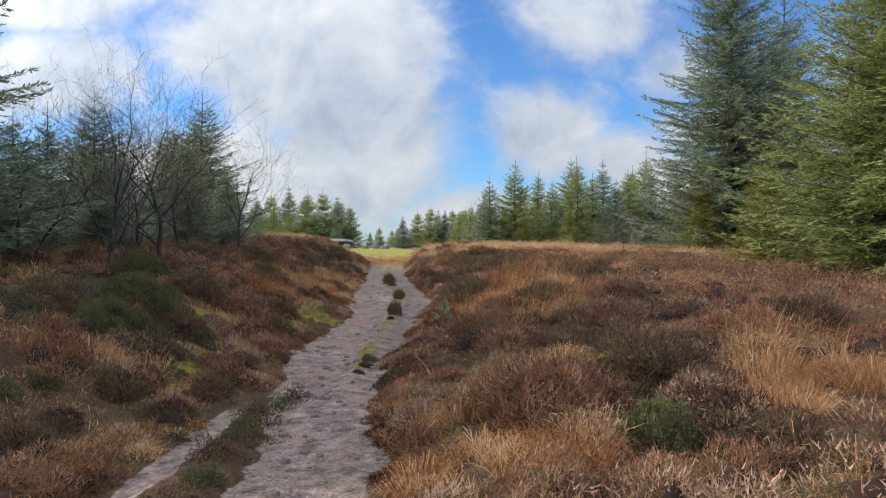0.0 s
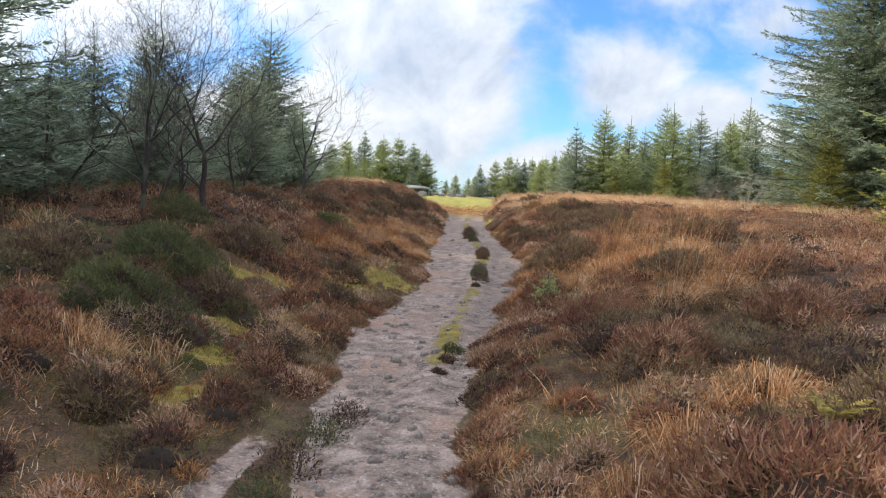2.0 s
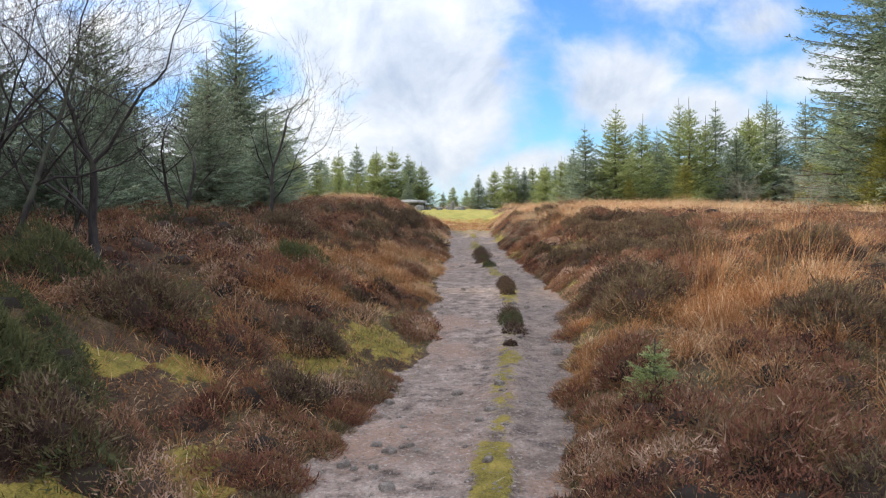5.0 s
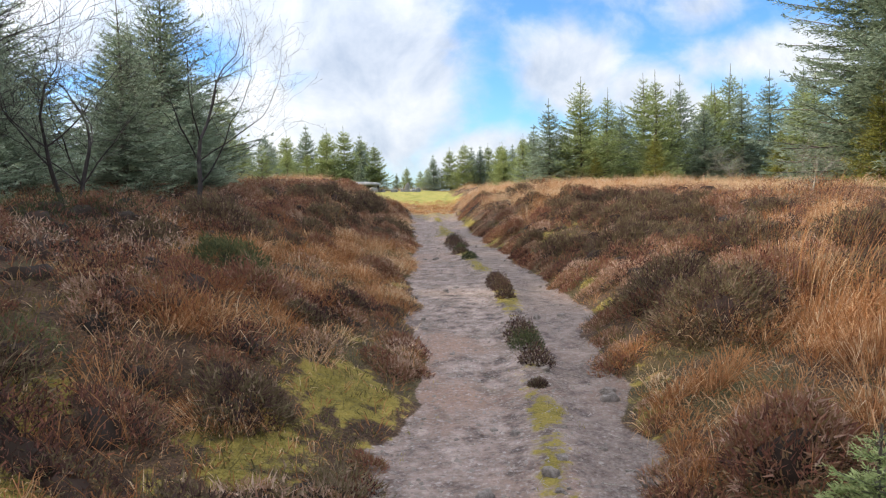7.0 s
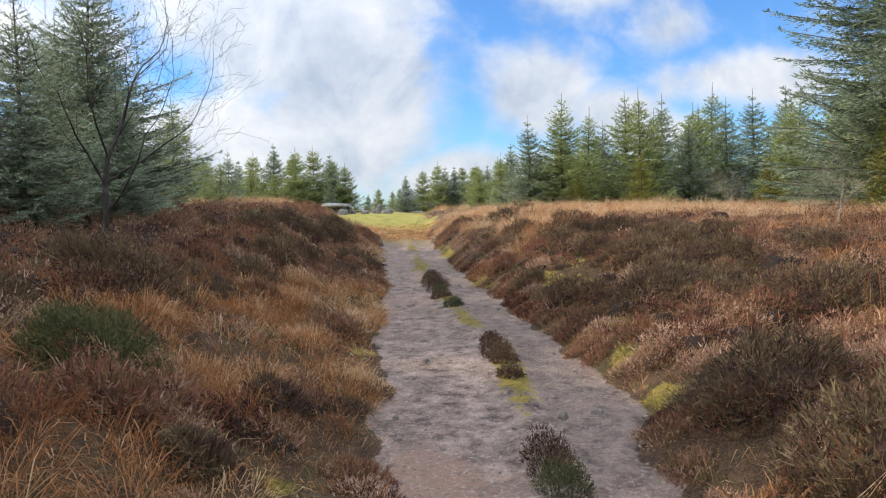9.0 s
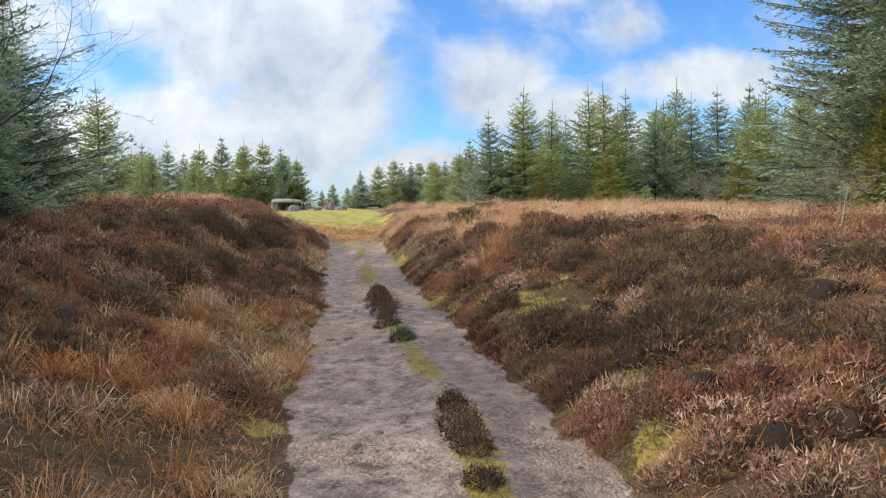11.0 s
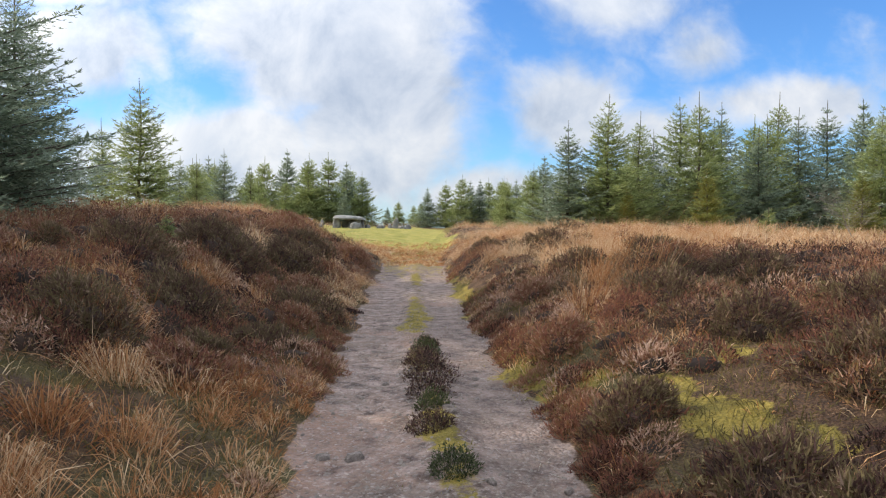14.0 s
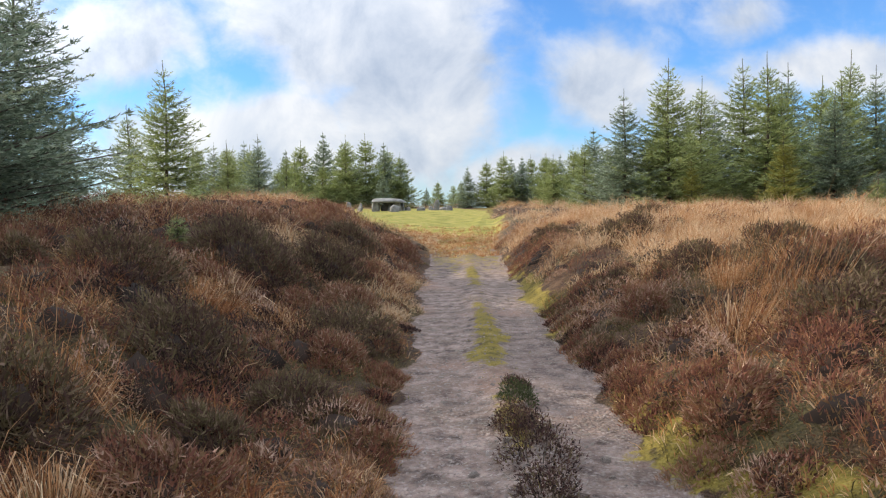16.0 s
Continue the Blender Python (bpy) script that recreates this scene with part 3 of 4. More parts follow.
    for key, (mat, label, cat) in spec.items():
        rows = []
        for x, y, r, size, count in kinds[key]:
            if not len(x):
                continue
            n = len(x)
            low = 0.55 + 0.45 * step(off_track(x, y), 0.1, 0.8)
            if key == "moor_grass":
                ok = off_track(x, y) > 0.06
                x, y, r, low = x[ok], y[ok], r[ok], low[ok]
                hgt = (0.20 + 0.22 * rng.rand(len(x))) * low * (0.75 + 0.3 * size) * (1 + 0.35 * step(y, 24, 30))
                b, w, l, t = clumps(rng, x, y, r, hgt, count, 0.85, (0.12, -0.12))
                w[:, :2] += rng.normal(0, 0.42, (len(w), 2))
                wide = 0.0042 * (0.5 + 0.6 * size)
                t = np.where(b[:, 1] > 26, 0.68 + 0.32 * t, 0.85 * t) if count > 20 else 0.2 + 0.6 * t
            else:
                h = np.minimum(r * 0.95, 0.12 + 0.45 * r) * low * rng.uniform(0.8, 1.25, n)
                b, w, l, t = domes(rng, x, y, r, h, count)
                cores.append((x, y, r, h)) if size < 1.5 else None
                wide = 0.0092 * (0.30 + 0.78 * size)
            rows.append((b, w, l, wide * rng.uniform(0.6, 1.35, len(l)), t))
        base, way, length, width, tone = (np.concatenate(q) for q in zip(*rows))
        if key == "moor_grass":
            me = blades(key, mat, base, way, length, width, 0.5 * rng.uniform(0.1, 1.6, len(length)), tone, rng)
        else:
            me = sprays(key, mat, base, way, length, width, tone, rng)
        tagged(new(key, me), label, cat, kind="stuff")
    x, y, r, h = (np.concatenate(q) for q in zip(*cores))
    tagged(new("heather_wood", dome_cores("heather_wood", M_WOODY_SHADE, rng, x, y, r, h)), "woody domes inside the heather, coloured near-black for the shade within", "heather", kind="stuff")
    # low growth in the gaps between the bushes
    x, y = scatter(rng, (-5.0, 2.4, 3.0, 28.0), 165)
    ok = (off_track(x, y) > 0.02) & (off_track(x, y) < 2.6)
    x, y = x[ok], y[ok]
    pick = vnoise(x, y, 1.1, 2, 90.0) + rng.normal(0, 0.3, len(x)) > 0.05
    for mat, sel, name, label in ((M_STRAW, pick, "short_dead_grass", "short dead grass between the heather bushes"), (M_OLIVE, ~pick, "low_green_growth", "low olive green growth between the heather bushes")):
        n = int(sel.sum())
        b, w, l, t = clumps(rng, x[sel], y[sel], np.full(n, 0.09), rng.uniform(0.05, 0.16, n), 7, 1.4)
        tagged(new(name, blades(name, mat, b, w, l, rng.uniform(0.003, 0.007, len(l)), 0.5 * rng.rand(len(l)), t, rng)), label, "grass", kind="stuff")


heath()


def dry_turf():
    """Short bleached grass where the track comes out on the lawn."""
    rng = np.random.RandomState(6)
    x, y = scatter(rng, (-8, 3, 33.0, 47.0), 60)
    keep = (lawn_mask(x, y) > 0.3) | ((off_track(x, y) < 0.1) & (y > 35))
    keep &= rng.rand(len(x)) < 0.9 - 0.7 * step(y, 40, 46)
    x, y = x[keep], y[keep]
    n = len(x)
    b, w, l, t = clumps(rng, x, y, np.full(n, 0.10), rng.uniform(0.05, 0.14, n), 9, 1.0)
    me = blades("dry_turf", M_STRAW, b, w, l, rng.uniform(0.008, 0.014, len(l)), 0.3 * rng.rand(len(l)), t, rng)
    tagged(new("dry_turf", me), "short bleached grass at the edge of the lawn", "grass", kind="stuff")


dry_turf()


def fine_grass():
    """Short grass and moss tufts on the mossy patches, the strip between the wheel tracks and the fringe."""
    rng = np.random.RandomState(8)
    x, y = scatter(rng, (-4.5, 2.2, 3.0, 34.0), 420)
    el, er = edge_left(y), edge_right(y)
    mid = np.exp(-(((x - strip(y)) / 0.13) ** 2)) * step(y, 7.5, 10) * np.clip(0.6 + 0.9 * vnoise(x, y, 1.6, 2, 8.0), 0, 1)
    off = np.maximum(el - x, x - er)
    fringe = np.exp(-(((off - 0.1) / 0.14) ** 2)) * np.clip(0.35 + 0.6 * vnoise(x, y, 2.2, 2, 11.0), 0, 1)
    spots = 0.0
    for px, py, r in MOSS:
        spots = np.maximum(spots, np.exp(-(((x - px) ** 2 + ((y - py) / 1.5) ** 2) / (r * 0.9) ** 2)))
    ridge = np.exp(-(((x + 1.66) / 0.16) ** 2)) * (1 - step(y, 6.8, 8.0)) * 0.6
    keep = rng.rand(len(x)) < np.maximum(np.maximum(mid * 0.55, fringe * 0.8), np.maximum(spots * 1.0, ridge))
    x, y, ridge = x[keep], y[keep], ridge[keep]
    n = len(x)
    b, w, l, t = clumps(rng, x, y, np.full(n, 0.035), rng.uniform(0.02, 0.055, n) * (1 + 1.6 * np.minimum(ridge, 1)), 6, 1.1)
    me = blades("fine_grass", M_GREEN, b, w, l, rng.uniform(0.003, 0.006, len(l)), 0.25 * rng.rand(len(l)), t, rng)
    tagged(new("fine_grass", me), "yellow-green moss and short grass along the track", "grass", kind="stuff")


fine_grass()


def thing(name, label, category, x, y, z=None, turn=0.0, group=""):
    e = new(name)
    e.matrix_world = pose(x, y, z_at(x, y) if z is None else z, 0, 0, turn)
    return tagged(e, label, category, group)


def part(name, me, parent, label=""):
    ob = new(name, me)
    ob.parent = parent
    return tagged(ob, label)


def tubes(name, mat, segs, sides=5):
    """One mesh of tapered tubes; each segment is start, end and the two radii."""
    s = np.asarray(segs, float)
    p, q, r0, r1 = s[:, 0:3], s[:, 3:6], s[:, 6:7], s[:, 7:8]
    d = q - p
    d /= np.linalg.norm(d, axis=1, keepdims=True) + 1e-9
    ref = np.where(np.abs(d[:, 2:3]) < 0.9, [[0, 0, 1.0]], [[1.0, 0, 0]])
    u = np.cross(d, ref)
    u /= np.linalg.norm(u, axis=1, keepdims=True)
    w = np.cross(d, u)
    a = np.arange(sides) * 2 * np.pi / sides
    ring = u[:, None] * np.cos(a)[None, :, None] + w[:, None] * np.sin(a)[None, :, None]
    v = np.concatenate([p[:, None] + ring * r0[:, None], q[:, None] + ring * r1[:, None]], 1).reshape(-1, 3)
    k = np.arange(len(s))[:, None, None] * 2 * sides
    j = np.arange(sides)[None, :, None]
    f = np.concatenate([k + j, k + (j + 1) % sides, k + sides + (j + 1) % sides, k + sides + j], 2).ravel()
    me = mesh_from(name, v, f, np.full(len(s) * sides, 4), True)
    me.materials.append(mat)
    return me


def spruce_meshes(seed, high, wide, shoot=0.14, dense=1.0, open_top=1.0, skew=0.0, bare=0.03):
    """Trunk and crown of a Sitka spruce: whorls of upturned branches, side twigs set with stiff needled shoots, and a long bare leader."""
    rng = np.random.RandomState(seed)
    wob = lambda h: np.stack([skew * h * h / high + 0.03 * np.sin(h * 1.3 + seed), 0.03 * np.cos(h * 1.1 + seed), h], -1)
    hs = np.linspace(-0.3, high, 16)
    rad = lambda h: 0.010 + 0.0135 * (high - h) ** 1.08
    trunk = [(*wob(p), *wob(q), rad(max(p, 0)), rad(q)) for p, q in zip(hs[:-1], hs[1:])]
    rows, h, gap = [], bare * high + 0.1, 0.40 * (high / 6.0) ** 0.45
    while h < high * 0.93:
        f = h / high
        reach = 1.08 * wide * (1 - f) ** (1.12 * open_top) * (0.80 + 0.20 * min(1.0, f / 0.15)) + 0.02
        for own, count in ((1.0, rng.randint(6, 9) if f < 0.8 else rng.randint(4, 6)), (0.78, rng.randint(4, 8) if f < 0.8 else 0)):
            turn0, at = rng.uniform(0, 6.28), h + (1.0 - own) * gap * rng.uniform(1.0, 3.5)
            count += int(1.1 * max(0.0, wide - 2.5) * (1 - f))
            for k in range(count):
                rows.append((min(at + rng.normal(0, 0.04), high * 0.97), turn0 + k * 6.283 / count + rng.normal(0, 0.2), max(0.06, own * reach * rng.uniform(0.62, 1.14)), -0.06 - 0.012 * (high - 6.0) * (1 - f) + 0.30 * f + 0.45 * f ** 4 + rng.normal(0, 0.09)))
        h += gap * rng.uniform(0.8, 1.2) * (1.0 - 0.25 * (1 - f))
    hb, az, lb, lift = np.array(rows).T
    out, acr = np.stack([np.cos(az), np.sin(az), 0 * az], -1), np.stack([-np.sin(az), np.cos(az), 0 * az], -1)
    up = np.array([0, 0, 1.0])
    rise_at = lambda i, t: lb[i] * (lift[i] * t - 0.10 * t * (1 - hb[i] / high) + 0.26 * t * t)
    spot = lambda i, t: wob(hb[i]) + out[i] * (lb[i] * t)[:, None] + up * rise_at(i, t)[:, None]
    every = np.arange(len(hb))
    for t0, t1 in ((0.0, 0.45), (0.45, 0.9)):
        p, q = spot(every, np.full(len(hb), t0)), spot(every, np.full(len(hb), t1))
        r0 = (0.007 + 0.007 * lb) * (1 - 0.8 * t0)
        trunk += [(*u, *v, w, w * 0.5) for u, v, w in zip(p, q, r0)]

    def strew(length, pitch):
        n = np.maximum(2, np.ceil(length / pitch).astype(int))
        who = np.repeat(np.arange(len(n)), n)
        idx = np.arange(len(who)) - np.repeat(np.cumsum(n) - n, n)
        return who, np.clip((idx + rng.uniform(0.1, 0.9, len(who))) / n[who], 0, 1)

    unit = lambda d: d / (np.linalg.norm(d, axis=1, keepdims=True) + 1e-9)
    # T is tone: pale new growth at tips, inner shade painted as darker needles
    B, D, L, T = [], [], [], []
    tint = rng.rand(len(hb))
    # side twigs, and the shoots on them
    i, t = strew(lb, 1.25 * shoot / dense)
    for side in (-1, 1):
        fwd = out[i] + up * (lift[i] + 0.3 * t)[:, None]
        way = unit(fwd * rng.uniform(0.5, 0.9, len(i))[:, None] + acr[i] * (side * rng.uniform(0.65, 1.0, len(i)))[:, None] + up * rng.normal(-0.04, 0.16, len(i))[:, None])
        tl = np.clip((0.10 + 0.46 * lb[i] * (1 - t) * np.minimum(1, t * 4 + 0.1)) * rng.uniform(0.6, 1.2, len(i)), 0.08, 5.0 * shoot)
        p = spot(i, t)
        j, q = strew(tl, 0.62 * shoot / dense)
        base = p[j] + way[j] * (tl[j] * q)[:, None] - up * (0.16 * tl[j] * q * q)[:, None]
        flank = unit(np.cross(way[j], up))
        for lean_ in (-1, 1):
            B.append(base), L.append(shoot * rng.uniform(0.6, 1.15, len(j)))
            D.append(way[j] * 0.9 + flank * (lean_ * rng.uniform(0.35, 0.95, len(j)))[:, None] + up * rng.normal(0.12, 0.30, len(j))[:, None])
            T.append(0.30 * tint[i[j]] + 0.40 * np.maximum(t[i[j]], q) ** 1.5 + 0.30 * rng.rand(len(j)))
    # shoots along the branches themselves, and at their ends
    i, t = strew(lb, 0.42 * shoot / dense)
    t = np.maximum(t, 0.12)
    B.append(spot(i, t)), L.append(shoot * rng.uniform(0.7, 1.25, len(i)))
    D.append(out[i] + acr[i] * rng.normal(0, 0.45, len(i))[:, None] + up * (lift[i] + 0.45 * t + rng.normal(0.1, 0.3, len(i)))[:, None])
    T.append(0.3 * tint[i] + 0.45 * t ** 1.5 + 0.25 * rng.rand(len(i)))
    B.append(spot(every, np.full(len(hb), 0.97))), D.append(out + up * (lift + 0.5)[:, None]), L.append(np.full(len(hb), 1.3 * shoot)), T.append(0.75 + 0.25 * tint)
    # the leader
    lead = rng.uniform(0.86, 1.0, int(34 * max(1.0, high / 8)))
    turn_ = rng.uniform(0, 6.28, len(lead))
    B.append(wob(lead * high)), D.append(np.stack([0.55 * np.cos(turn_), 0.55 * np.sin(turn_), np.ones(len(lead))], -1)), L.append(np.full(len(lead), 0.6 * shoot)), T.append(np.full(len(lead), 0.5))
    B, D, L, T = np.concatenate(B), unit(np.concatenate(D)), np.concatenate(L), np.concatenate(T)
    L = L * (0.55 + 0.45 * np.clip((1 - B[:, 2] / high) / 0.3, 0, 1))
    side = unit(unit(np.cross(D, up)) + rng.normal(0, 0.38, B.shape))
    wid = (0.30 * L * rng.uniform(0.75, 1.2, len(L)))[:, None] * 0.5
    belly = B + D * (0.42 * L)[:, None] - up * wid * 0.5
    v = np.stack([B, belly + side * wid, B + D * L[:, None], belly - side * wid], 1).reshape(-1, 3)
    k = np.arange(len(B))[:, None] * 4
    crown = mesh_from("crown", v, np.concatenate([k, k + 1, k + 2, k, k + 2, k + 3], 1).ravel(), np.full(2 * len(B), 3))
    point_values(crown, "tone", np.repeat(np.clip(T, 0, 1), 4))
    return tubes("trunk", M_TRUNK, trunk, 4 if high > 6.5 else 3), crown, len(B)


SPRUCE = {}


def spruce(kind, x, y, size=1.0, turn=0.0, label="", group="", sink=0.05):
    """A spruce of one of the kinds; alike ones share their meshes."""
    trunk, crown = SPRUCE[kind]
    e = thing("spruce_tree", label or "green sitka spruce with a pointed leader on the moor", "tree", x, y, z_at(x, y) - sink, turn, group)
    e.scale = (size, size, size)
    part("trunk", trunk, e)
    part("crown", crown, e)
    return e


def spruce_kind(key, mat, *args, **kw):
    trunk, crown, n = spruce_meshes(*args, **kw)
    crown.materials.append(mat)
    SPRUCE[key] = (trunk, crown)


spruce_kind("big", M_NEEDLE_BLUE, 11, 16.0, 5.6, shoot=0.19, dense=1.1, open_top=0.8)
spruce_kind("big_green", M_NEEDLE, 12, 12.0, 4.6, shoot=0.18, dense=1.0, open_top=0.8)
spruce_kind("mid_a", M_NEEDLE, 21, 6.0, 2.6, shoot=0.17)
spruce_kind("mid_b", M_NEEDLE, 22, 6.0, 2.3, shoot=0.17, open_top=1.1)
spruce_kind("mid_c", M_NEEDLE_BLUE, 23, 6.0, 2.8, shoot=0.17, open_top=1.1)
spruce_kind("mid_y", M_NEEDLE_YELLOW, 24, 5.0, 2.0, shoot=0.15)
spruce_kind("dark_a", M_NEEDLE_BLUE, 31, 7.0, 3.7, shoot=0.15, open_top=0.92)
spruce_kind("dark_b", M_NEEDLE_BLUE, 32, 7.0, 3.0, shoot=0.15)
spruce_kind("far_a", M_NEEDLE, 41, 6.0, 2.7, shoot=0.25)
spruce_kind("far_b", M_NEEDLE_BLUE, 42, 6.0, 2.5, shoot=0.25, open_top=1.1)

# big spruces on the sunny side: kind, x, y, size, turn
for k, x, y, s, a in (("big", 13.4, 33.5, 1.0, 0), ("big", 17.5, 37, 0.9, 120), ("big_green", 11.6, 18.5, 1.0, 0), ("big", 15.5, 23, 0.9, 40), ("mid_y", 9.6, 21.5, 0.75, 40), ("big_green", 20, 28, 0.9, 80), ("big", 22, 35, 0.8, 200), ("big_green", 25, 42, 0.9, 10), ("mid_a", 13.2, 25.5, 0.8, 10), ("mid_c", 15.0, 29, 0.8, 90), ("mid_a", 17.0, 33, 0.9, 10), ("mid_b", 14.5, 38, 0.9, 10), ("mid_a", 18, 43, 1.0, 60), ("mid_c", 13.5, 20.5, 0.6, 33), ("mid_y", 11.2, 31.2, 0.7, 70)):
    spruce(k, x, y, s, a, "tall dense sitka spruce standing at the moor's edge", "tall spruces")

# the stand beyond the heath: kind, x, y, height, turn
STAND = (("mid_c", 3.1, 48, 6.5), ("mid_a", 4.8, 48, 7.6), ("mid_b", 6.6, 50, 7.2), ("far_b", 3.4, 60, 6.2), ("mid_a", 9.6, 54, 8.6), ("mid_b", 9.3, 50, 8.1), ("mid_c", 12.4, 56, 8.7), ("far_a", 15.7, 60, 8.6), ("mid_b", 16.3, 58, 9.6),
         ("mid_c", 15.6, 54, 8.1), ("mid_y", 7.7, 44, 4.3), ("far_a", 3.9, 76, 6.5), ("mid_a", 5.6, 52, 6.4), ("mid_c", 8.0, 53, 6.8), ("mid_b", 11.0, 53, 7.4), ("mid_a", 13.6, 53, 7.6), ("mid_c", 18.5, 57, 9.0), ("mid_a", 20, 54, 8.6),
         ("far_b", 22, 60, 9.6), ("mid_b", 24, 57, 9.0), ("mid_a", 21, 49, 8.0), ("mid_y", 14.5, 46, 4.4), ("far_a", 1.4, 63, 5.0), ("mid_b", 2.0, 52, 5.0), ("mid_a", 17.5, 50, 7.4), ("mid_c", 12.0, 50, 6.6), ("far_a", 27, 62, 10), ("mid_y", 5.3, 46.5, 3.6))
TALL = {"mid_y": 5.0}
for n, (k, x, y, top) in enumerate(STAND):
    spruce(k, x, y, (top - z_at(x, y)) / TALL.get(k, 6.0), 67 * n, "sunlit green sitka spruce in a plantation row", "plantation spruces")

# beyond the lawn: x, y, height of the top
FAR = ((-4.9, 88, 5.7), (-3.1, 88, 6.4), (-1.5, 86, 6.9), (0.2, 86, 6.4), (2.2, 84, 6.5), (1.2, 90, 6.8), (3.4, 82, 6.2), (5.0, 80, 6.3), (6.8, 78, 6.6), (8.4, 82, 7.2), (10, 76, 7.4), (12.5, 80, 8), (-0.6, 94, 6.8), (3.0, 94, 7.2), (6, 92, 7.5), (10, 92, 8), (14.5, 84, 9),
       (-8.4, 95, 4.7), (-9.8, 97, 4.0), (-7.0, 99, 4.4), (-10.8, 84, 6.9), (-12.6, 86, 8.0), (-14.0, 84, 8.7), (-15.4, 82, 8.4), (-18.4, 86, 9.2), (-20.0, 84, 8.3), (-16.8, 88, 8.2), (-22.0, 86, 7.6), (-24, 82, 7.8), (-13.2, 92, 8.2), (-11.8, 80, 5.0), (-17.0, 80, 6.0), (-21, 80, 5.6), (-26, 86, 8.5), (-29, 82, 8), (-6.0, 96, 4.6))
for n, (x, y, top) in enumerate(FAR):
    spruce("far_a" if n % 3 else "far_b", x, y, (top - z_at(x, y)) / 6.0, 51 * n, "distant green spruce beyond the lawn", "distant spruces")

# the shaded wood side, a few unseen trees added to cast shade: kind, x, y, height, turn
WOOD = (("dark_a", -8.9, 26.6, 5.6), ("dark_b", -11.0, 32.0, 5.4), ("dark_b", -11.9, 31.2, 5.2), ("dark_a", -11.6, 24.0, 5.2), ("dark_a", -9.4, 11.9, 7.6), ("dark_b", -9.6, 17.5, 3.6), ("dark_a", -12.2, 20.5, 4.0), ("dark_b", -14.0, 28.0, 4.6),
        ("dark_a", -14.5, 15.5, 4.6), ("dark_a", -13.5, 8.0, 6.5), ("dark_b", -16, 24, 4.6), ("dark_b", -11.5, 3.5, 6.0), ("dark_b", -7.6, 21.6, 3.6), ("dark_b", -16.0, 33, 5.0), ("dark_b", -7.8, 17.0, 2.6), ("dark_a", -10.6, 28.6, 5.0), ("dark_b", -7.4, 15.6, 2.4), ("dark_a", -8.8, 19.6, 3.0), ("dark_b", -7.0, 23.4, 2.6), ("dark_a", -8.6, 14.6, 2.4))
# unseen rows added behind the wood's edge, tall enough to shade the track
WOOD += tuple(("far_a" if n % 2 else "far_b", x, y, h * 7 / 6) for n, (x, y, h) in enumerate(((-21.5, 22.5, 10), (-20, 19.0, 10), (-18, 15.5, 10), (-19.5, 12, 10.5), (-17.5, 9, 10), (-16, 5, 9.5), (-17, 1, 10), (-15, -3, 9.5), (-22, 17, 11), (-22, 10, 11), (-21, 4, 11), (-23, 23, 11))))
for n, (k, x, y, hgt) in enumerate(WOOD):
    spruce(k, x, y, hgt / 7.0, 83 * n, "dark shaded sitka spruce at the wood's edge, unseen back rows added for shade", "wood edge spruces")
for n, (k, x, y, top) in enumerate((("mid_a", -12.6, 41.5, 6.9), ("mid_b", -15.2, 44, 5.9), ("mid_b", -11.0, 42.5, 4.4), ("mid_c", -14.5, 56, 6.0), ("mid_a", -16.6, 58, 5.6), ("mid_b", -13.6, 58, 5.2), ("mid_b", -19, 46, 5.6), ("mid_a", -22, 43, 6), ("mid_c", -18.5, 60, 6), ("far_a", -20, 66, 6.4), ("far_a", -16, 68, 5.6))):
    spruce(k, x, y, (top - z_at(x, y)) / 6.0, 29 * n, "young green spruce behind the heather mound", "young spruces")


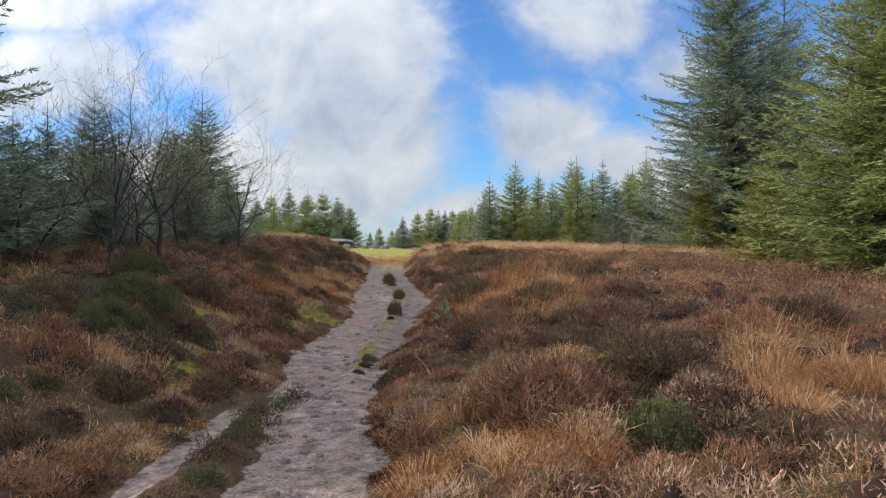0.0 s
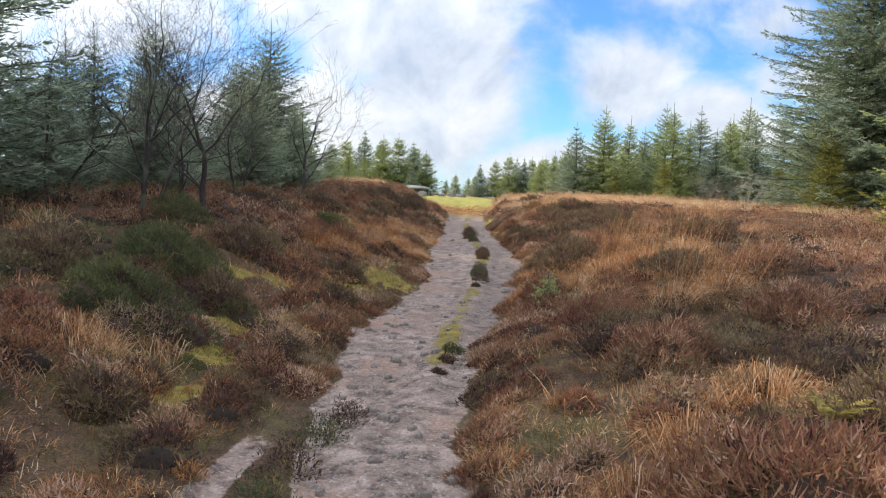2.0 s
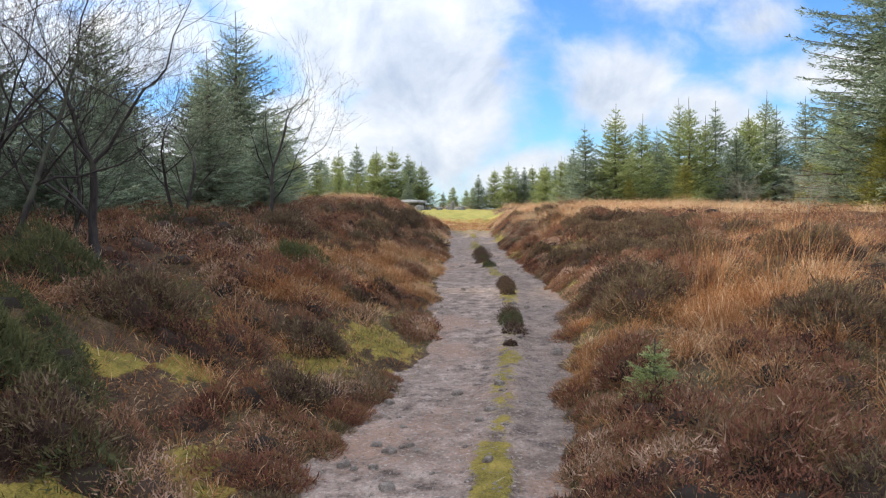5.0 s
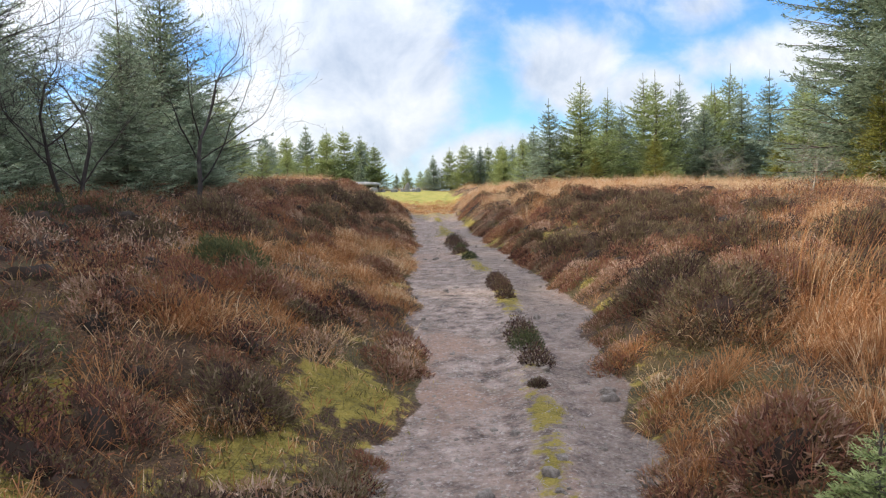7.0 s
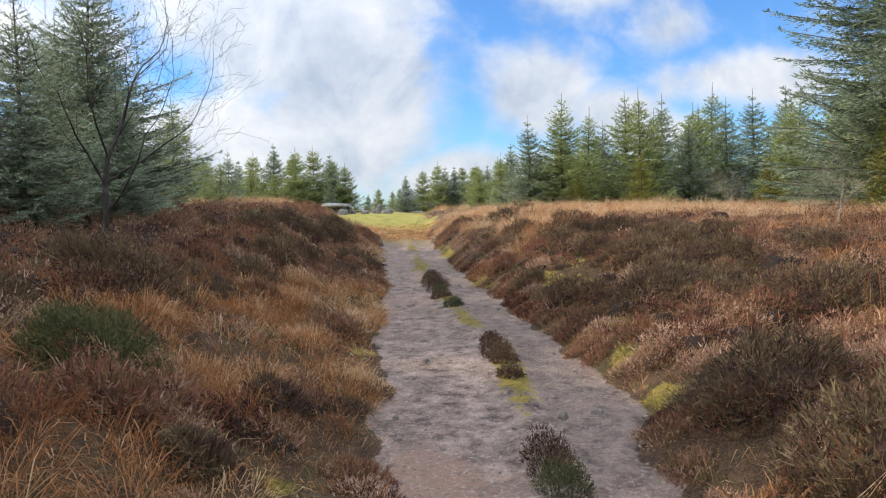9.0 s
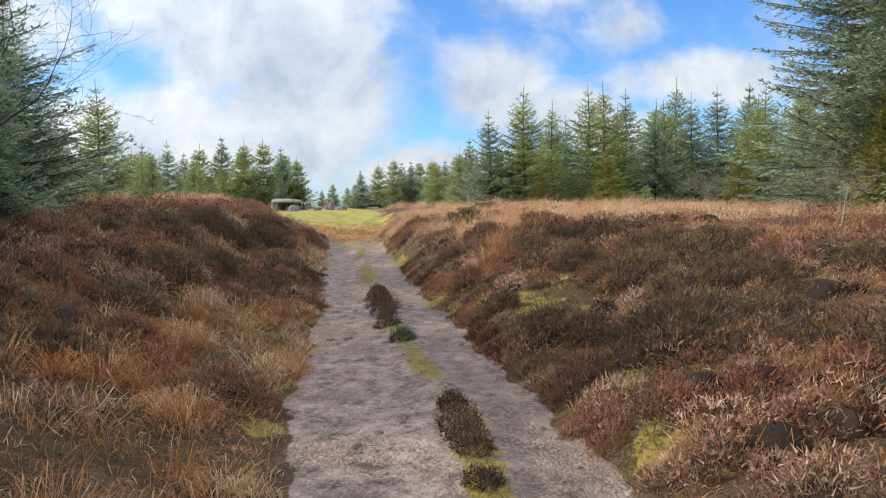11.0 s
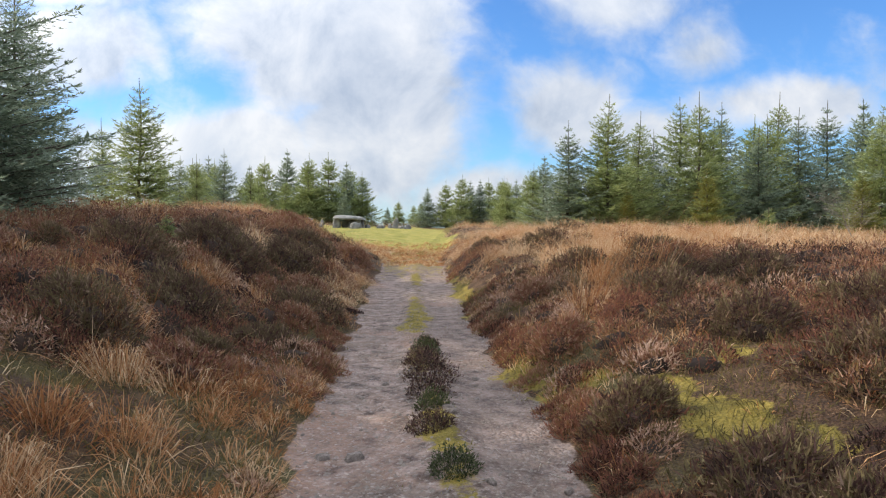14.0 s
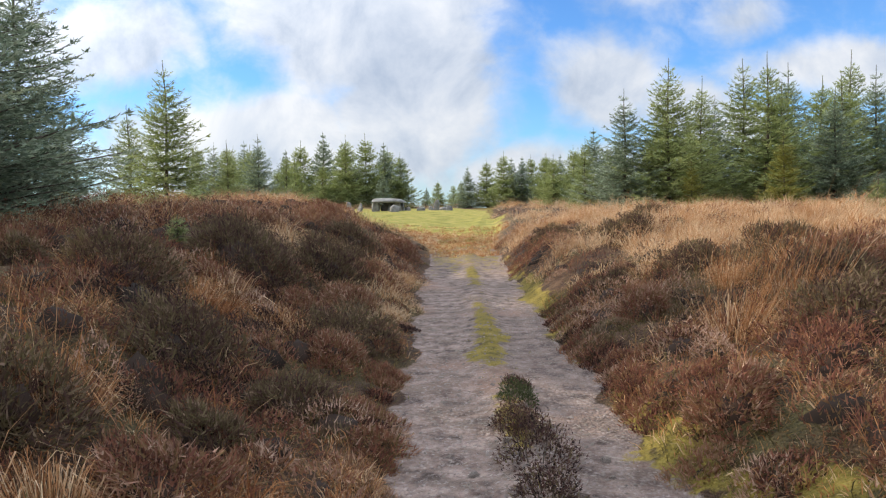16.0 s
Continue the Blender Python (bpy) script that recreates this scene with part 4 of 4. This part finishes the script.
def bare_tree(seed, x, y, high, stems, lean=(0, 0), label="bare leafless birch with fine dark twigs on the bank", spread=0.85, mat=None, name="bare_tree", thick=0.0098, fork=0.27):
    """A leafless tree: forking stems whose limbs rise steeply and end in fine twigs."""
    rng = np.random.RandomState(seed)
    wood, twigs = [], []

    def grow(p, d, length, r, depth):
        k = 4 if depth < 3 else 3
        r1 = r * 0.60
        pts, dirs, dd = [p], [d], d
        for i in range(k):
            dd = dd + rng.normal(0, 0.10 + 0.03 * depth, 3) + np.array([0, 0, 0.045])
            dd /= np.linalg.norm(dd)
            pts.append(pts[-1] + dd * length / k)
            dirs.append(dd)
        for i in range(k):
            (wood if depth < 2 else twigs).append((*pts[i], *pts[i + 1], r + (r1 - r) * i / k, r + (r1 - r) * (i + 1) / k))
        if depth >= 6 or (depth >= 5 and len(twigs) > 3600):
            return
        n = 5 if depth == 0 else 4 if depth == 1 else 3 if depth == 2 else 2
        for c in range(n):
            i = k if c == 0 else rng.randint(1 if depth else 2, k + 1)
            turn_ = rng.uniform(0, 6.283)
            fan = (spread * rng.uniform(0.7, 1.3) * (1.25 if depth < 2 else 1.0)) if c else 0.2
            nd = dirs[i] + fan * np.array([math.cos(turn_), math.sin(turn_), 0.0]) + np.array([0, 0, 0.0 if depth < 2 else 0.06])
            nd /= np.linalg.norm(nd)
            grow(pts[i], nd, length * rng.uniform(0.62, 0.86), max(0.0017, r1 * (0.9 if c == 0 else rng.uniform(0.42, 0.66))), depth + 1)

    e = thing(name, label, "tree", x, y)
    for s in range(stems):
        a = 6.28 * s / stems + rng.uniform(0, 1)
        off = 0.2 * (stems > 1)
        d = np.array([lean[0] + off * math.cos(a), lean[1] + off * math.sin(a), 1.0])
        wood.clear(), twigs.clear()
        grow(np.array([0.5 * off * math.cos(a), 0.5 * off * math.sin(a), -0.15]), d / np.linalg.norm(d), high * fork, thick * high, 0)
        stem = part("trunk", tubes("trunk", mat or M_BIRCH, wood, 6), e)
        tagged(part("branchwork", tubes("branchwork", mat or M_BIRCH, twigs, 3), stem), kind="stuff")
    return e


bare_tree(3, -5.1, 13.0, 4.4, 1, (0.03, 0), fork=0.25, spread=1.0, thick=0.012)
bare_tree(4, -5.55, 12.2, 4.5, 3, (-0.05, 0), spread=1.0, thick=0.008)
bare_tree(5, -5.62, 19.7, 5.5, 1, (0.05, 0), "slender bare tree leaning with an open rounded crown", fork=0.25, spread=1.1, thick=0.0085)
bare_tree(6, -6.9, 15.0, 4.2, 2, thick=0.006)
bare_tree(7, -7.6, 13.2, 4.3, 2, thick=0.006)
bare_tree(8, -6.2, 17.2, 3.4, 2)
bare_tree(14, -6.1, 14.2, 3.4, 1)
bare_tree(9, 8.0, 34.2, 2.2, 1, (0.05, 0), "pale leafless shrub beside the spruces", mat=M_PALEBARK, name="bare_shrub")
bare_tree(10, 6.7, 26.1, 2.0, 1, (0.1, 0), "pale thin leafless sapling in the heather", mat=M_PALEBARK, name="bare_shrub")


# ---- single plants that stand out ----
def heather_clump(seed, x, y, r, h, mat, sprigs=1300, label="dark green heather clump growing between the wheel tracks", group="clumps on the track"):
    rng = np.random.RandomState(seed)
    one = np.ones(1)
    b, w, l, t = domes(rng, one * x, one * y, one * r, one * h, sprigs)
    b[:, 2] -= rng.rand(len(b)) * h * 0.5
    stems = [(x + 0.3 * r * math.cos(k), y + 0.3 * r * math.sin(k), z_at(x, y) - 0.03, x + 0.45 * r * math.cos(k), y + 0.45 * r * math.sin(k), z_at(x, y) + 0.4 * h, 0.004, 0.002) for k in range(7)]
    o = np.array([x, y, z_at(x, y)])
    e = thing("heather_clump", label, "heather", x, y, group=group)
    tagged(part("stem_bundle", tubes("stem_bundle", M_TRUNK, [tuple(np.array(s) - np.r_[o, o, 0, 0]) for s in stems], 4), e), kind="stuff")
    tagged(part("foliage", sprays("foliage", mat, b - o, w, l * 0.62, np.full(len(l), 0.009) * rng.uniform(0.6, 1.3, len(l)), 0.6 * rng.rand(len(l)), rng), e), kind="stuff")


CLUMPS = ((-1.76, 23.7, 0.17, 0.20), (-1.80, 23.2, 0.14, 0.17), (-1.68, 22.6, 0.24, 0.26), (-1.66, 22.1, 0.17, 0.2), (-1.72, 23.0, 0.15, 0.18), (-1.62, 21.7, 0.15, 0.16), (-1.74, 24.1, 0.12, 0.12), (-1.08, 17.7, 0.14, 0.17), (-1.0, 15.05, 0.15, 0.2), (-1.6, 21.2, 0.15, 0.15), (-1.45, 20.5, 0.13, 0.13), (-1.10, 17.95, 0.16, 0.20), (-1.06, 17.5, 0.15, 0.16), (-1.05, 17.0, 0.12, 0.12),
          (-1.02, 15.3, 0.15, 0.22), (-0.99, 14.8, 0.17, 0.24), (-0.97, 14.35, 0.14, 0.16), (-1.0, 13.8, 0.07, 0.08), (-1.12, 18.4, 0.11, 0.12), (-1.0, 9.3, 0.10, 0.09), (-0.98, 9.7, 0.12, 0.10), (-1.05, 8.9, 0.08, 0.07))
for n, (x, y, r, h) in enumerate(CLUMPS):
    heather_clump(200 + n, x, y, 1.08 * r, 1.1 * h, M_DARKHEATHER if n % 5 else M_SHRUB, 2000)
for n, (x, y, r, h) in enumerate(((-1.56, 7.55, 0.18, 0.22), (-1.66, 7.1, 0.24, 0.26), (-1.66, 6.5, 0.23, 0.25), (-1.62, 5.9, 0.23, 0.26), (-1.66, 5.3, 0.23, 0.24), (-1.6, 4.8, 0.18, 0.16), (-1.62, 4.3, 0.2, 0.18), (-1.7, 3.7, 0.2, 0.18))):
    heather_clump(240 + n, x, y, r, h, M_SHRUB if n % 2 else M_DARKHEATHER, 1500, "green heather and grass on the ridge beside the rut", "clumps beside the rut")


def heather_bush(seed, x, y, r, h, mat, label):
    """One old rounded bush: a lumpy woody inside with shade in its colour, and short upright sprigs in knots all over
    it.
    """
    rng = np.random.RandomState(seed)
    one = np.ones(1)
    o = np.array([x, y, z_at(x, y)])
    n = int(3000 + 22000 * r * r)
    b, w, l, t = domes(rng, one * x, one * y, one * r, one * h, n)
    knot = vnoise(b[:, 0] * 1.0 + b[:, 2] * 0.7, b[:, 1] + b[:, 2] * 0.5, 0.10, 2, 5.0 * seed)
    b[:, 2] += 0.05 * knot
    keep = rng.rand(n) < 0.62 + 0.6 * knot
    e = thing("heather_bush", label, "heather", x, y, group="heather bushes on the banks")
    tone = np.clip(0.5 + 0.45 * knot[keep] + rng.normal(0, 0.15, keep.sum()), 0, 1)
    tagged(part("foliage", sprays("foliage", mat, (b - o)[keep], w[keep], l[keep] * rng.uniform(0.8, 1.3, keep.sum()), 0.0112 * rng.uniform(0.6, 1.3, keep.sum()), tone, rng), e), kind="stuff")
    core = dome_cores("woody_core", M_WOODY_SHADE, rng, one * x, one * y, one * r, one * h)
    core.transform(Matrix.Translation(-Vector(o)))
    part("woody_core", core, e, "lumpy woody inside, coloured near-black for the shade within")


OLD, RUSSET, BILBERRY = (M_DARKHEATHER, "dark brown old heather bush, rounded and dense"), (M_HEATHER, "russet faded winter heather bush, rounded and dense"), (M_SHRUB, "dark green bilberry bush on the bank")
BUSHES = ((1.0, 20.7, 0.48, 0.36, OLD), (1.75, 21.3, 0.52, 0.40, OLD), (1.1, 19.7, 0.40, 0.34, OLD), (-3.9, 23.2, 0.45, 0.42, OLD), (-4.0, 27.6, 0.5, 0.46, OLD), (-4.4, 31.0, 0.5, 0.46, OLD), (-3.9, 33.2, 0.4, 0.36, RUSSET), (-2.71, 15.7, 0.24, 0.26, OLD), (-2.81, 14.5, 0.20, 0.24, OLD), (0.40, 15.4, 0.50, 0.42, OLD), (0.65, 18.7, 0.52, 0.36, OLD), (1.0, 14.7, 0.40, 0.36, RUSSET), (-4.46, 17.3, 0.65, 0.5, OLD), (-3.74, 15.4, 0.42, 0.32, BILBERRY), (-2.70, 18.4, 0.30, 0.28, RUSSET), (-0.10, 19.8, 0.36, 0.28, OLD),
          (-4.04, 21.6, 0.36, 0.36, OLD), (-3.36, 22.2, 0.24, 0.24, OLD), (0.54, 23.8, 0.48, 0.42, OLD), (0.75, 22.1, 0.34, 0.36, OLD), (-0.45, 20.9, 0.28, 0.26, OLD), (-4.63, 26.2, 0.62, 0.46, OLD), (-4.95, 24.3, 0.50, 0.42, OLD), (-0.62, 22.7, 0.26, 0.28, RUSSET),
          (1.82, 6.4, 0.55, 0.40, OLD), (0.82, 5.4, 0.60, 0.42, RUSSET), (1.38, 4.6, 0.28, 0.26, BILBERRY), (-4.79, 8.9, 0.5, 0.42, OLD), (-3.92, 8.7, 0.46, 0.32, BILBERRY), (-4.06, 11.9, 0.48, 0.40, OLD), (-5.0, 12.2, 0.55, 0.40, BILBERRY), (-2.83, 12.7, 0.30, 0.26, OLD), (4.6, 9.3, 0.62, 0.40, OLD), (1.73, 12.5, 0.62, 0.36, OLD),
          (-4.2, 10.1, 0.55, 0.34, BILBERRY), (-2.62, 11.4, 0.26, 0.26, OLD), (-3.48, 9.9, 0.34, 0.34, OLD), (2.79, 12.3, 0.55, 0.40, RUSSET), (1.94, 22.4, 0.60, 0.40, OLD), (0.15, 19.4, 0.30, 0.26, OLD), (-3.83, 19.8, 0.28, 0.30, OLD), (3.4, 8.0, 0.5, 0.36, RUSSET), (0.75, 8.2, 0.45, 0.34, RUSSET), (2.3, 9.6, 0.55, 0.38, RUSSET), (0.35, 9.9, 0.38, 0.30, RUSSET),
          (0.15, 26.4, 0.42, 0.36, OLD), (-0.55, 25.4, 0.32, 0.30, RUSSET), (-3.5, 26.5, 0.36, 0.32, RUSSET), (-3.2, 24.3, 0.28, 0.26, RUSSET), (1.4, 27.2, 0.55, 0.40, OLD), (-4.3, 29.0, 0.6, 0.42, OLD), (0.1, 30.0, 0.5, 0.4, OLD), (-3.1, 7.0, 0.28, 0.26, OLD), (-3.0, 5.2, 0.30, 0.26, OLD), (-0.05, 11.9, 0.34, 0.3, RUSSET), (2.9, 16.6, 0.6, 0.42, OLD), (1.7, 17.2, 0.5, 0.4, OLD))
for n, (x, y, r, h, (mat, label)) in enumerate(BUSHES):
    heather_bush(500 + n, x, y, r, h, mat, label)
# and the rest of the old bushes, strewn over both banks
rng = np.random.RandomState(77)
taken = [(x, y, r) for x, y, r, h, what in BUSHES] + [(x, y, 0.7 * r) for x, y, r in MOSS]
n = 0
while n < 46:
    y, side, off = rng.uniform(14, 34), rng.rand() < 0.5, rng.uniform(0.45, 4.2)
    x, r = float(bank_left(y)) - off if side else float(edge_right(y)) + off, rng.uniform(0.24, 0.52)
    if all((x - p) ** 2 + (y - q) ** 2 > (0.8 * (r + w)) ** 2 for p, q, w in taken):
        taken.append((x, y, r))
        mat, label = OLD if rng.rand() < (0.35 if side else 0.6) else RUSSET
        heather_bush(700 + n, x, y, r, r * rng.uniform(0.62, 0.9), mat, label)
        n += 1


def tussock(seed, x, y, r, h, count, lean=(0.1, -0.1), mat=None, label="bleached dead grass tussock arching out of the heather", stalks=0):
    """A fountain of dead grass blades with, where they stand, some tall stalks."""
    rng = np.random.RandomState(seed)
    one = np.ones(1)
    o = np.array([x, y, z_at(x, y)])
    b, w, l, t = clumps(rng, one * x, one * y, one * r, one * h, 2 * count, 1.0, lean)
    e = thing("grass_tussock", label, "grass", x, y, group="grass tussocks")
    tagged(part("foliage", blades("foliage", mat or M_STRAW, b - o, w, l, rng.uniform(0.002, 0.0042, len(l)), rng.uniform(0.3, 0.9, len(l)), rng.rand(len(l)), rng), e), kind="stuff")
    if stalks:
        b, w, l, t = clumps(rng, one * x, one * y, one * r * 1.6, one * h * 2.0, 3 * stalks, 0.35, lean)
        tagged(part("stalk_bundle", blades("stalk_bundle", M_STRAW, b - o, w, l, rng.uniform(0.002, 0.0036, len(l)), rng.uniform(0.05, 0.3, len(l)), 0.12 + 0.5 * rng.rand(len(l)), rng), e, "thin pale upright flower stalks"), kind="stuff")


TUSSOCKS = ((1.05, 13.9, 0.30, 0.50, 240, 26), (1.35, 14.6, 0.28, 0.52, 220, 24), (1.75, 16.2, 0.3, 0.5, 220, 24), (0.55, 6.3, 0.28, 0.40, 260, 0), (1.25, 7.3, 0.30, 0.42, 260, 0), (0.15, 5.6, 0.26, 0.36, 220, 0), (-0.15, 4.5, 0.22, 0.34, 200, 0), (2.7, 5.9, 0.35, 0.50, 320, 14), (3.3, 5.4, 0.35, 0.5, 320, 0), (2.4, 5.0, 0.3, 0.42, 260, 0), (3.0, 6.8, 0.3, 0.45, 220, 16),
            (-3.7, 7.6, 0.3, 0.42, 240, 0), (1.25, 10.2, 0.25, 0.55, 200, 26), (1.9, 10.8, 0.25, 0.6, 200, 24), (1.7, 13.6, 0.3, 0.62, 280, 30), (2.3, 14.2, 0.3, 0.6, 260, 26), (0.9, 12.9, 0.25, 0.45, 220, 0), (3.4, 18.4, 0.35, 0.55, 300, 20), (3.9, 19.4, 0.35, 0.55, 300, 16),
            (-0.1, 24.2, 0.24, 0.6, 220, 26), (0.45, 24.6, 0.26, 0.62, 240, 30), (0.35, 25.8, 0.26, 0.5, 220, 12), (-3.6, 21.2, 0.26, 0.36, 240, 0), (-3.4, 19.6, 0.3, 0.36, 240, 0), (-4.0, 22.0, 0.25, 0.40, 160, 10), (-2.9, 12.6, 0.3, 0.26, 240, 0), (-3.3, 15.6, 0.3, 0.36, 240, 0), (-2.9, 18.0, 0.28, 0.32, 220, 0))
for n, (x, y, r, h, c, st) in enumerate(TUSSOCKS):
    tussock(300 + n, x, y, r, h, c, (0.22, -0.1) if st else (-0.05, -0.2), stalks=st)

spruce_kind("sapling", M_NEEDLE, 51, 0.8, 0.42, shoot=0.05, bare=0.02)
for x, y, s in ((0.0, 11.3, 0.62), (-5.6, 26.8, 0.5), (6.0, 34.5, 0.9)):
    spruce("sapling", x, y, s, 40, "small spruce seedling growing in the heather", "spruce seedlings")


def fern(x, y, seed=1):
    """A young yellow-green fern: arching fronds with paired leaflets."""
    rng = np.random.RandomState(seed)
    e = thing("fern", "small yellow-green fern among the heather", "fern", x, y)
    for k in range(7):
        a, L = k * 0.9 + rng.rand() * 0.4, rng.uniform(0.22, 0.32)
        s = np.linspace(0.1, 1, 16)
        out, acr = np.array([math.cos(a), math.sin(a), 0]), np.array([-math.sin(a), math.cos(a), 0])
        pts = out * (L * s * 0.8)[:, None] + np.array([0, 0, 1]) * (0.12 + L * (0.9 * s - 0.55 * s * s))[:, None]
        b, w = np.concatenate([pts, pts]), np.concatenate([np.tile(acr + out * 0.4, (16, 1)), np.tile(-acr + out * 0.4, (16, 1))])
        l = np.tile(0.075 * (1.05 - s), 2) + 0.008
        part("frond", sprays("frond", M_GREEN, b, w, l, l * 0.32, np.full(32, 0.7), rng), e)


fern(1.27, 6.35)


# ---- stones ----
def rock(name, seed, dims, mat=None, lump=0.22, cuts=3):
    """A weathered block with uneven faces and rounded edges."""
    bm = bmesh.new()
    bmesh.ops.create_cube(bm, size=1.0)
    bmesh.ops.subdivide_edges(bm, edges=bm.edges[:], cuts=cuts, use_grid_fill=True)
    for v in bm.verts:
        p = v.co.normalized() * 0.62
        q = v.co.lerp(p, 0.5)
        q.x, q.y = q.x * (1.06 - 0.34 * (q.z + 0.5)), q.y * (1.06 - 0.34 * (q.z + 0.5))
        nz = noise.noise_vector(q * 2.1 + Vector((seed * 3.7, seed, 0)))
        q += nz * lump * 0.5 + noise.noise_vector(q * 5.0 + Vector((0, seed, seed))) * lump * 0.16
        v.co = Vector((q.x * dims[0], q.y * dims[1], (q.z + 0.5) * dims[2]))
    me = bpy.data.meshes.new(name)
    bm.to_mesh(me)
    bm.free()
    for p in me.polygons:
        p.use_smooth = True
    me.materials.append(mat or M_STONE)
    return me


DX, DY = -10.0, 71.0


def dolmen():
    e = thing("dolmen", "ancient burial chamber with a flat grey capstone on upright stones", "monument", DX, DY)
    cap = part("capstone", rock("capstone", 2, (2.5, 1.6, 0.30), lump=0.16, cuts=6), e, "long flat weathered grey capstone")
    cap.matrix_local = pose(0, 0, 0.62, 0, 2, 0)
    for n, (x, y, dims, a) in enumerate(((-0.84, -0.45, (0.6, 0.3, 0.74), 6), (0.72, -0.35, (0.62, 0.3, 0.66), -14), (-0.95, 0.45, (0.35, 0.9, 0.74), 0), (0.98, 0.35, (0.3, 0.8, 0.70), 0), (0.1, 0.62, (1.4, 0.3, 0.72), 0), (0.18, -0.1, (0.4, 0.3, 0.5), 20))):
        up = part("upright_stone", rock("upright_stone", 10 + n, dims, lump=0.25, cuts=4), e)
        up.matrix_local = pose(x, y, -0.06, 0, 0, a)


dolmen()
# stones round it: x, y, size, turn, lean
for n, (x, y, dims, a, tip) in enumerate(((-9.1, 67.8, (0.62, 0.35, 0.5), 10, 14), (-8.6, 71.3, (0.4, 0.35, 0.3), 30, 0), (-7.55, 70.6, (0.58, 0.4, 0.3), 0, 0), (-6.55, 71.5, (0.42, 0.28, 0.8), 5, 6), (-6.0, 72.0, (0.7, 0.4, 0.28), 40, 0), (-5.6, 71.5, (0.42, 0.35, 0.4), 20, 10),
                                         (-12.95, 71.5, (0.42, 0.3, 0.75), 0, -6), (-12.1, 70.8, (0.36, 0.3, 0.6), -20, 18), (-12.7, 70.2, (0.6, 0.4, 0.3), 30, 0), (-7.0, 72.2, (0.35, 0.3, 0.36), 60, 0))):
    ob = new("standing_stone", rock("standing_stone", 30 + n, dims, lump=0.4, cuts=4))
    ob.matrix_world = pose(x, y, z_at(x, y) - 0.07, 0, tip, a)
    tagged(ob, "rough grey standing stone on the mossy lawn" if dims[2] > 0.45 else "low rough grey stone lying on the mossy lawn", "stone", "stones round the dolmen")


def path_stones():
    rng = np.random.RandomState(12)
    kinds = [rock("stone", 60 + k, (1.0, rng.uniform(0.6, 0.9), rng.uniform(0.4, 0.6)), M_PEBBLE, 0.35, 2) for k in range(6)]
    spots = [(-0.84, 6.4, 0.07), (-1.48, 8.75, 0.10), (-0.53, 13.6, 0.13), (-1.25, 7.9, 0.09), (-1.15, 9.6, 0.11), (-1.35, 10.1, 0.08), (-1.0, 7.3, 0.08), (-1.2, 6.8, 0.10), (-0.95, 5.6, 0.09), (-1.1, 5.2, 0.08), (-1.5, 9.3, 0.12), (-1.6, 8.2, 0.10)]
    while len(spots) < 285:
        y = rng.uniform(3.5, 24) if len(spots) > 150 else rng.uniform(4, 12.5)
        x = rng.uniform(edge_left(y) + 0.05, edge_right(y) - 0.05)
        spots.append((x, y, 0.024 + 0.085 * rng.rand() ** 2.5))
    for x, y, s in spots:
        ob = new("stone", kinds[rng.randint(6)])
        ob.matrix_world = pose(x, y, z_at(x, y) - 0.2 * s, 0, 0, rng.uniform(0, 360)) @ Matrix.Diagonal((s, s, s, 1))
        tagged(ob, "small angular stone lying on the gravel track", "stone", "stones on the track")
    n = 9000
    y = rng.uniform(3, 30, n)
    x = edge_left(y) + (edge_right(y) - edge_left(y)) * rng.uniform(0.03, 0.97, n)
    s = 0.004 + 0.014 * rng.rand(n) ** 2.5
    z = ground(x, y)
    c = np.array([[1, 0, 0], [0, 1, 0], [-1, 0, 0], [0, -1, 0], [0, 0, 0.8]], float)
    v = np.stack([x, y, z], -1)[:, None] + (c[None] + rng.normal(0, 0.2, (n, 5, 3))) * s[:, None, None]
    k = np.arange(n)[:, None] * 5
    f = np.concatenate([k, k + 1, k + 4, k + 1, k + 2, k + 4, k + 2, k + 3, k + 4, k + 3, k, k + 4], 1).ravel()
    me = mesh_from("gravel", v.reshape(-1, 3), f, np.full(4 * n, 3))
    me.materials.append(M_PEBBLE)
    tagged(new("gravel", me), "loose grey gravel on the track", "gravel", kind="stuff")


path_stones()


def dead_stems():
    """Broken dead grass stems and heather sticks strewn on the track."""
    rng = np.random.RandomState(31)
    segs = []
    for k in range(420):
        y = rng.uniform(4, 27)
        u = rng.uniform(0.03, 0.97) if k % 3 else rng.uniform(0.55, 0.97)
        x = float(edge_left(y) + (edge_right(y) - edge_left(y)) * u)
        a, half = rng.uniform(0, 6.283), 0.02 + 0.06 * rng.rand() ** 2
        dx, dy = half * math.cos(a), half * math.sin(a)
        segs.append((x - dx, y - dy, z_at(x - dx, y - dy) + 0.004, x + dx, y + dy, z_at(x + dx, y + dy) + 0.006, 0.0022, 0.0012))
    tagged(new("dead_stems", tubes("dead_stems", M_PALEBARK, segs, 3)), "broken pale dead stems strewn on the track", "twigs", kind="stuff")


dead_stems()
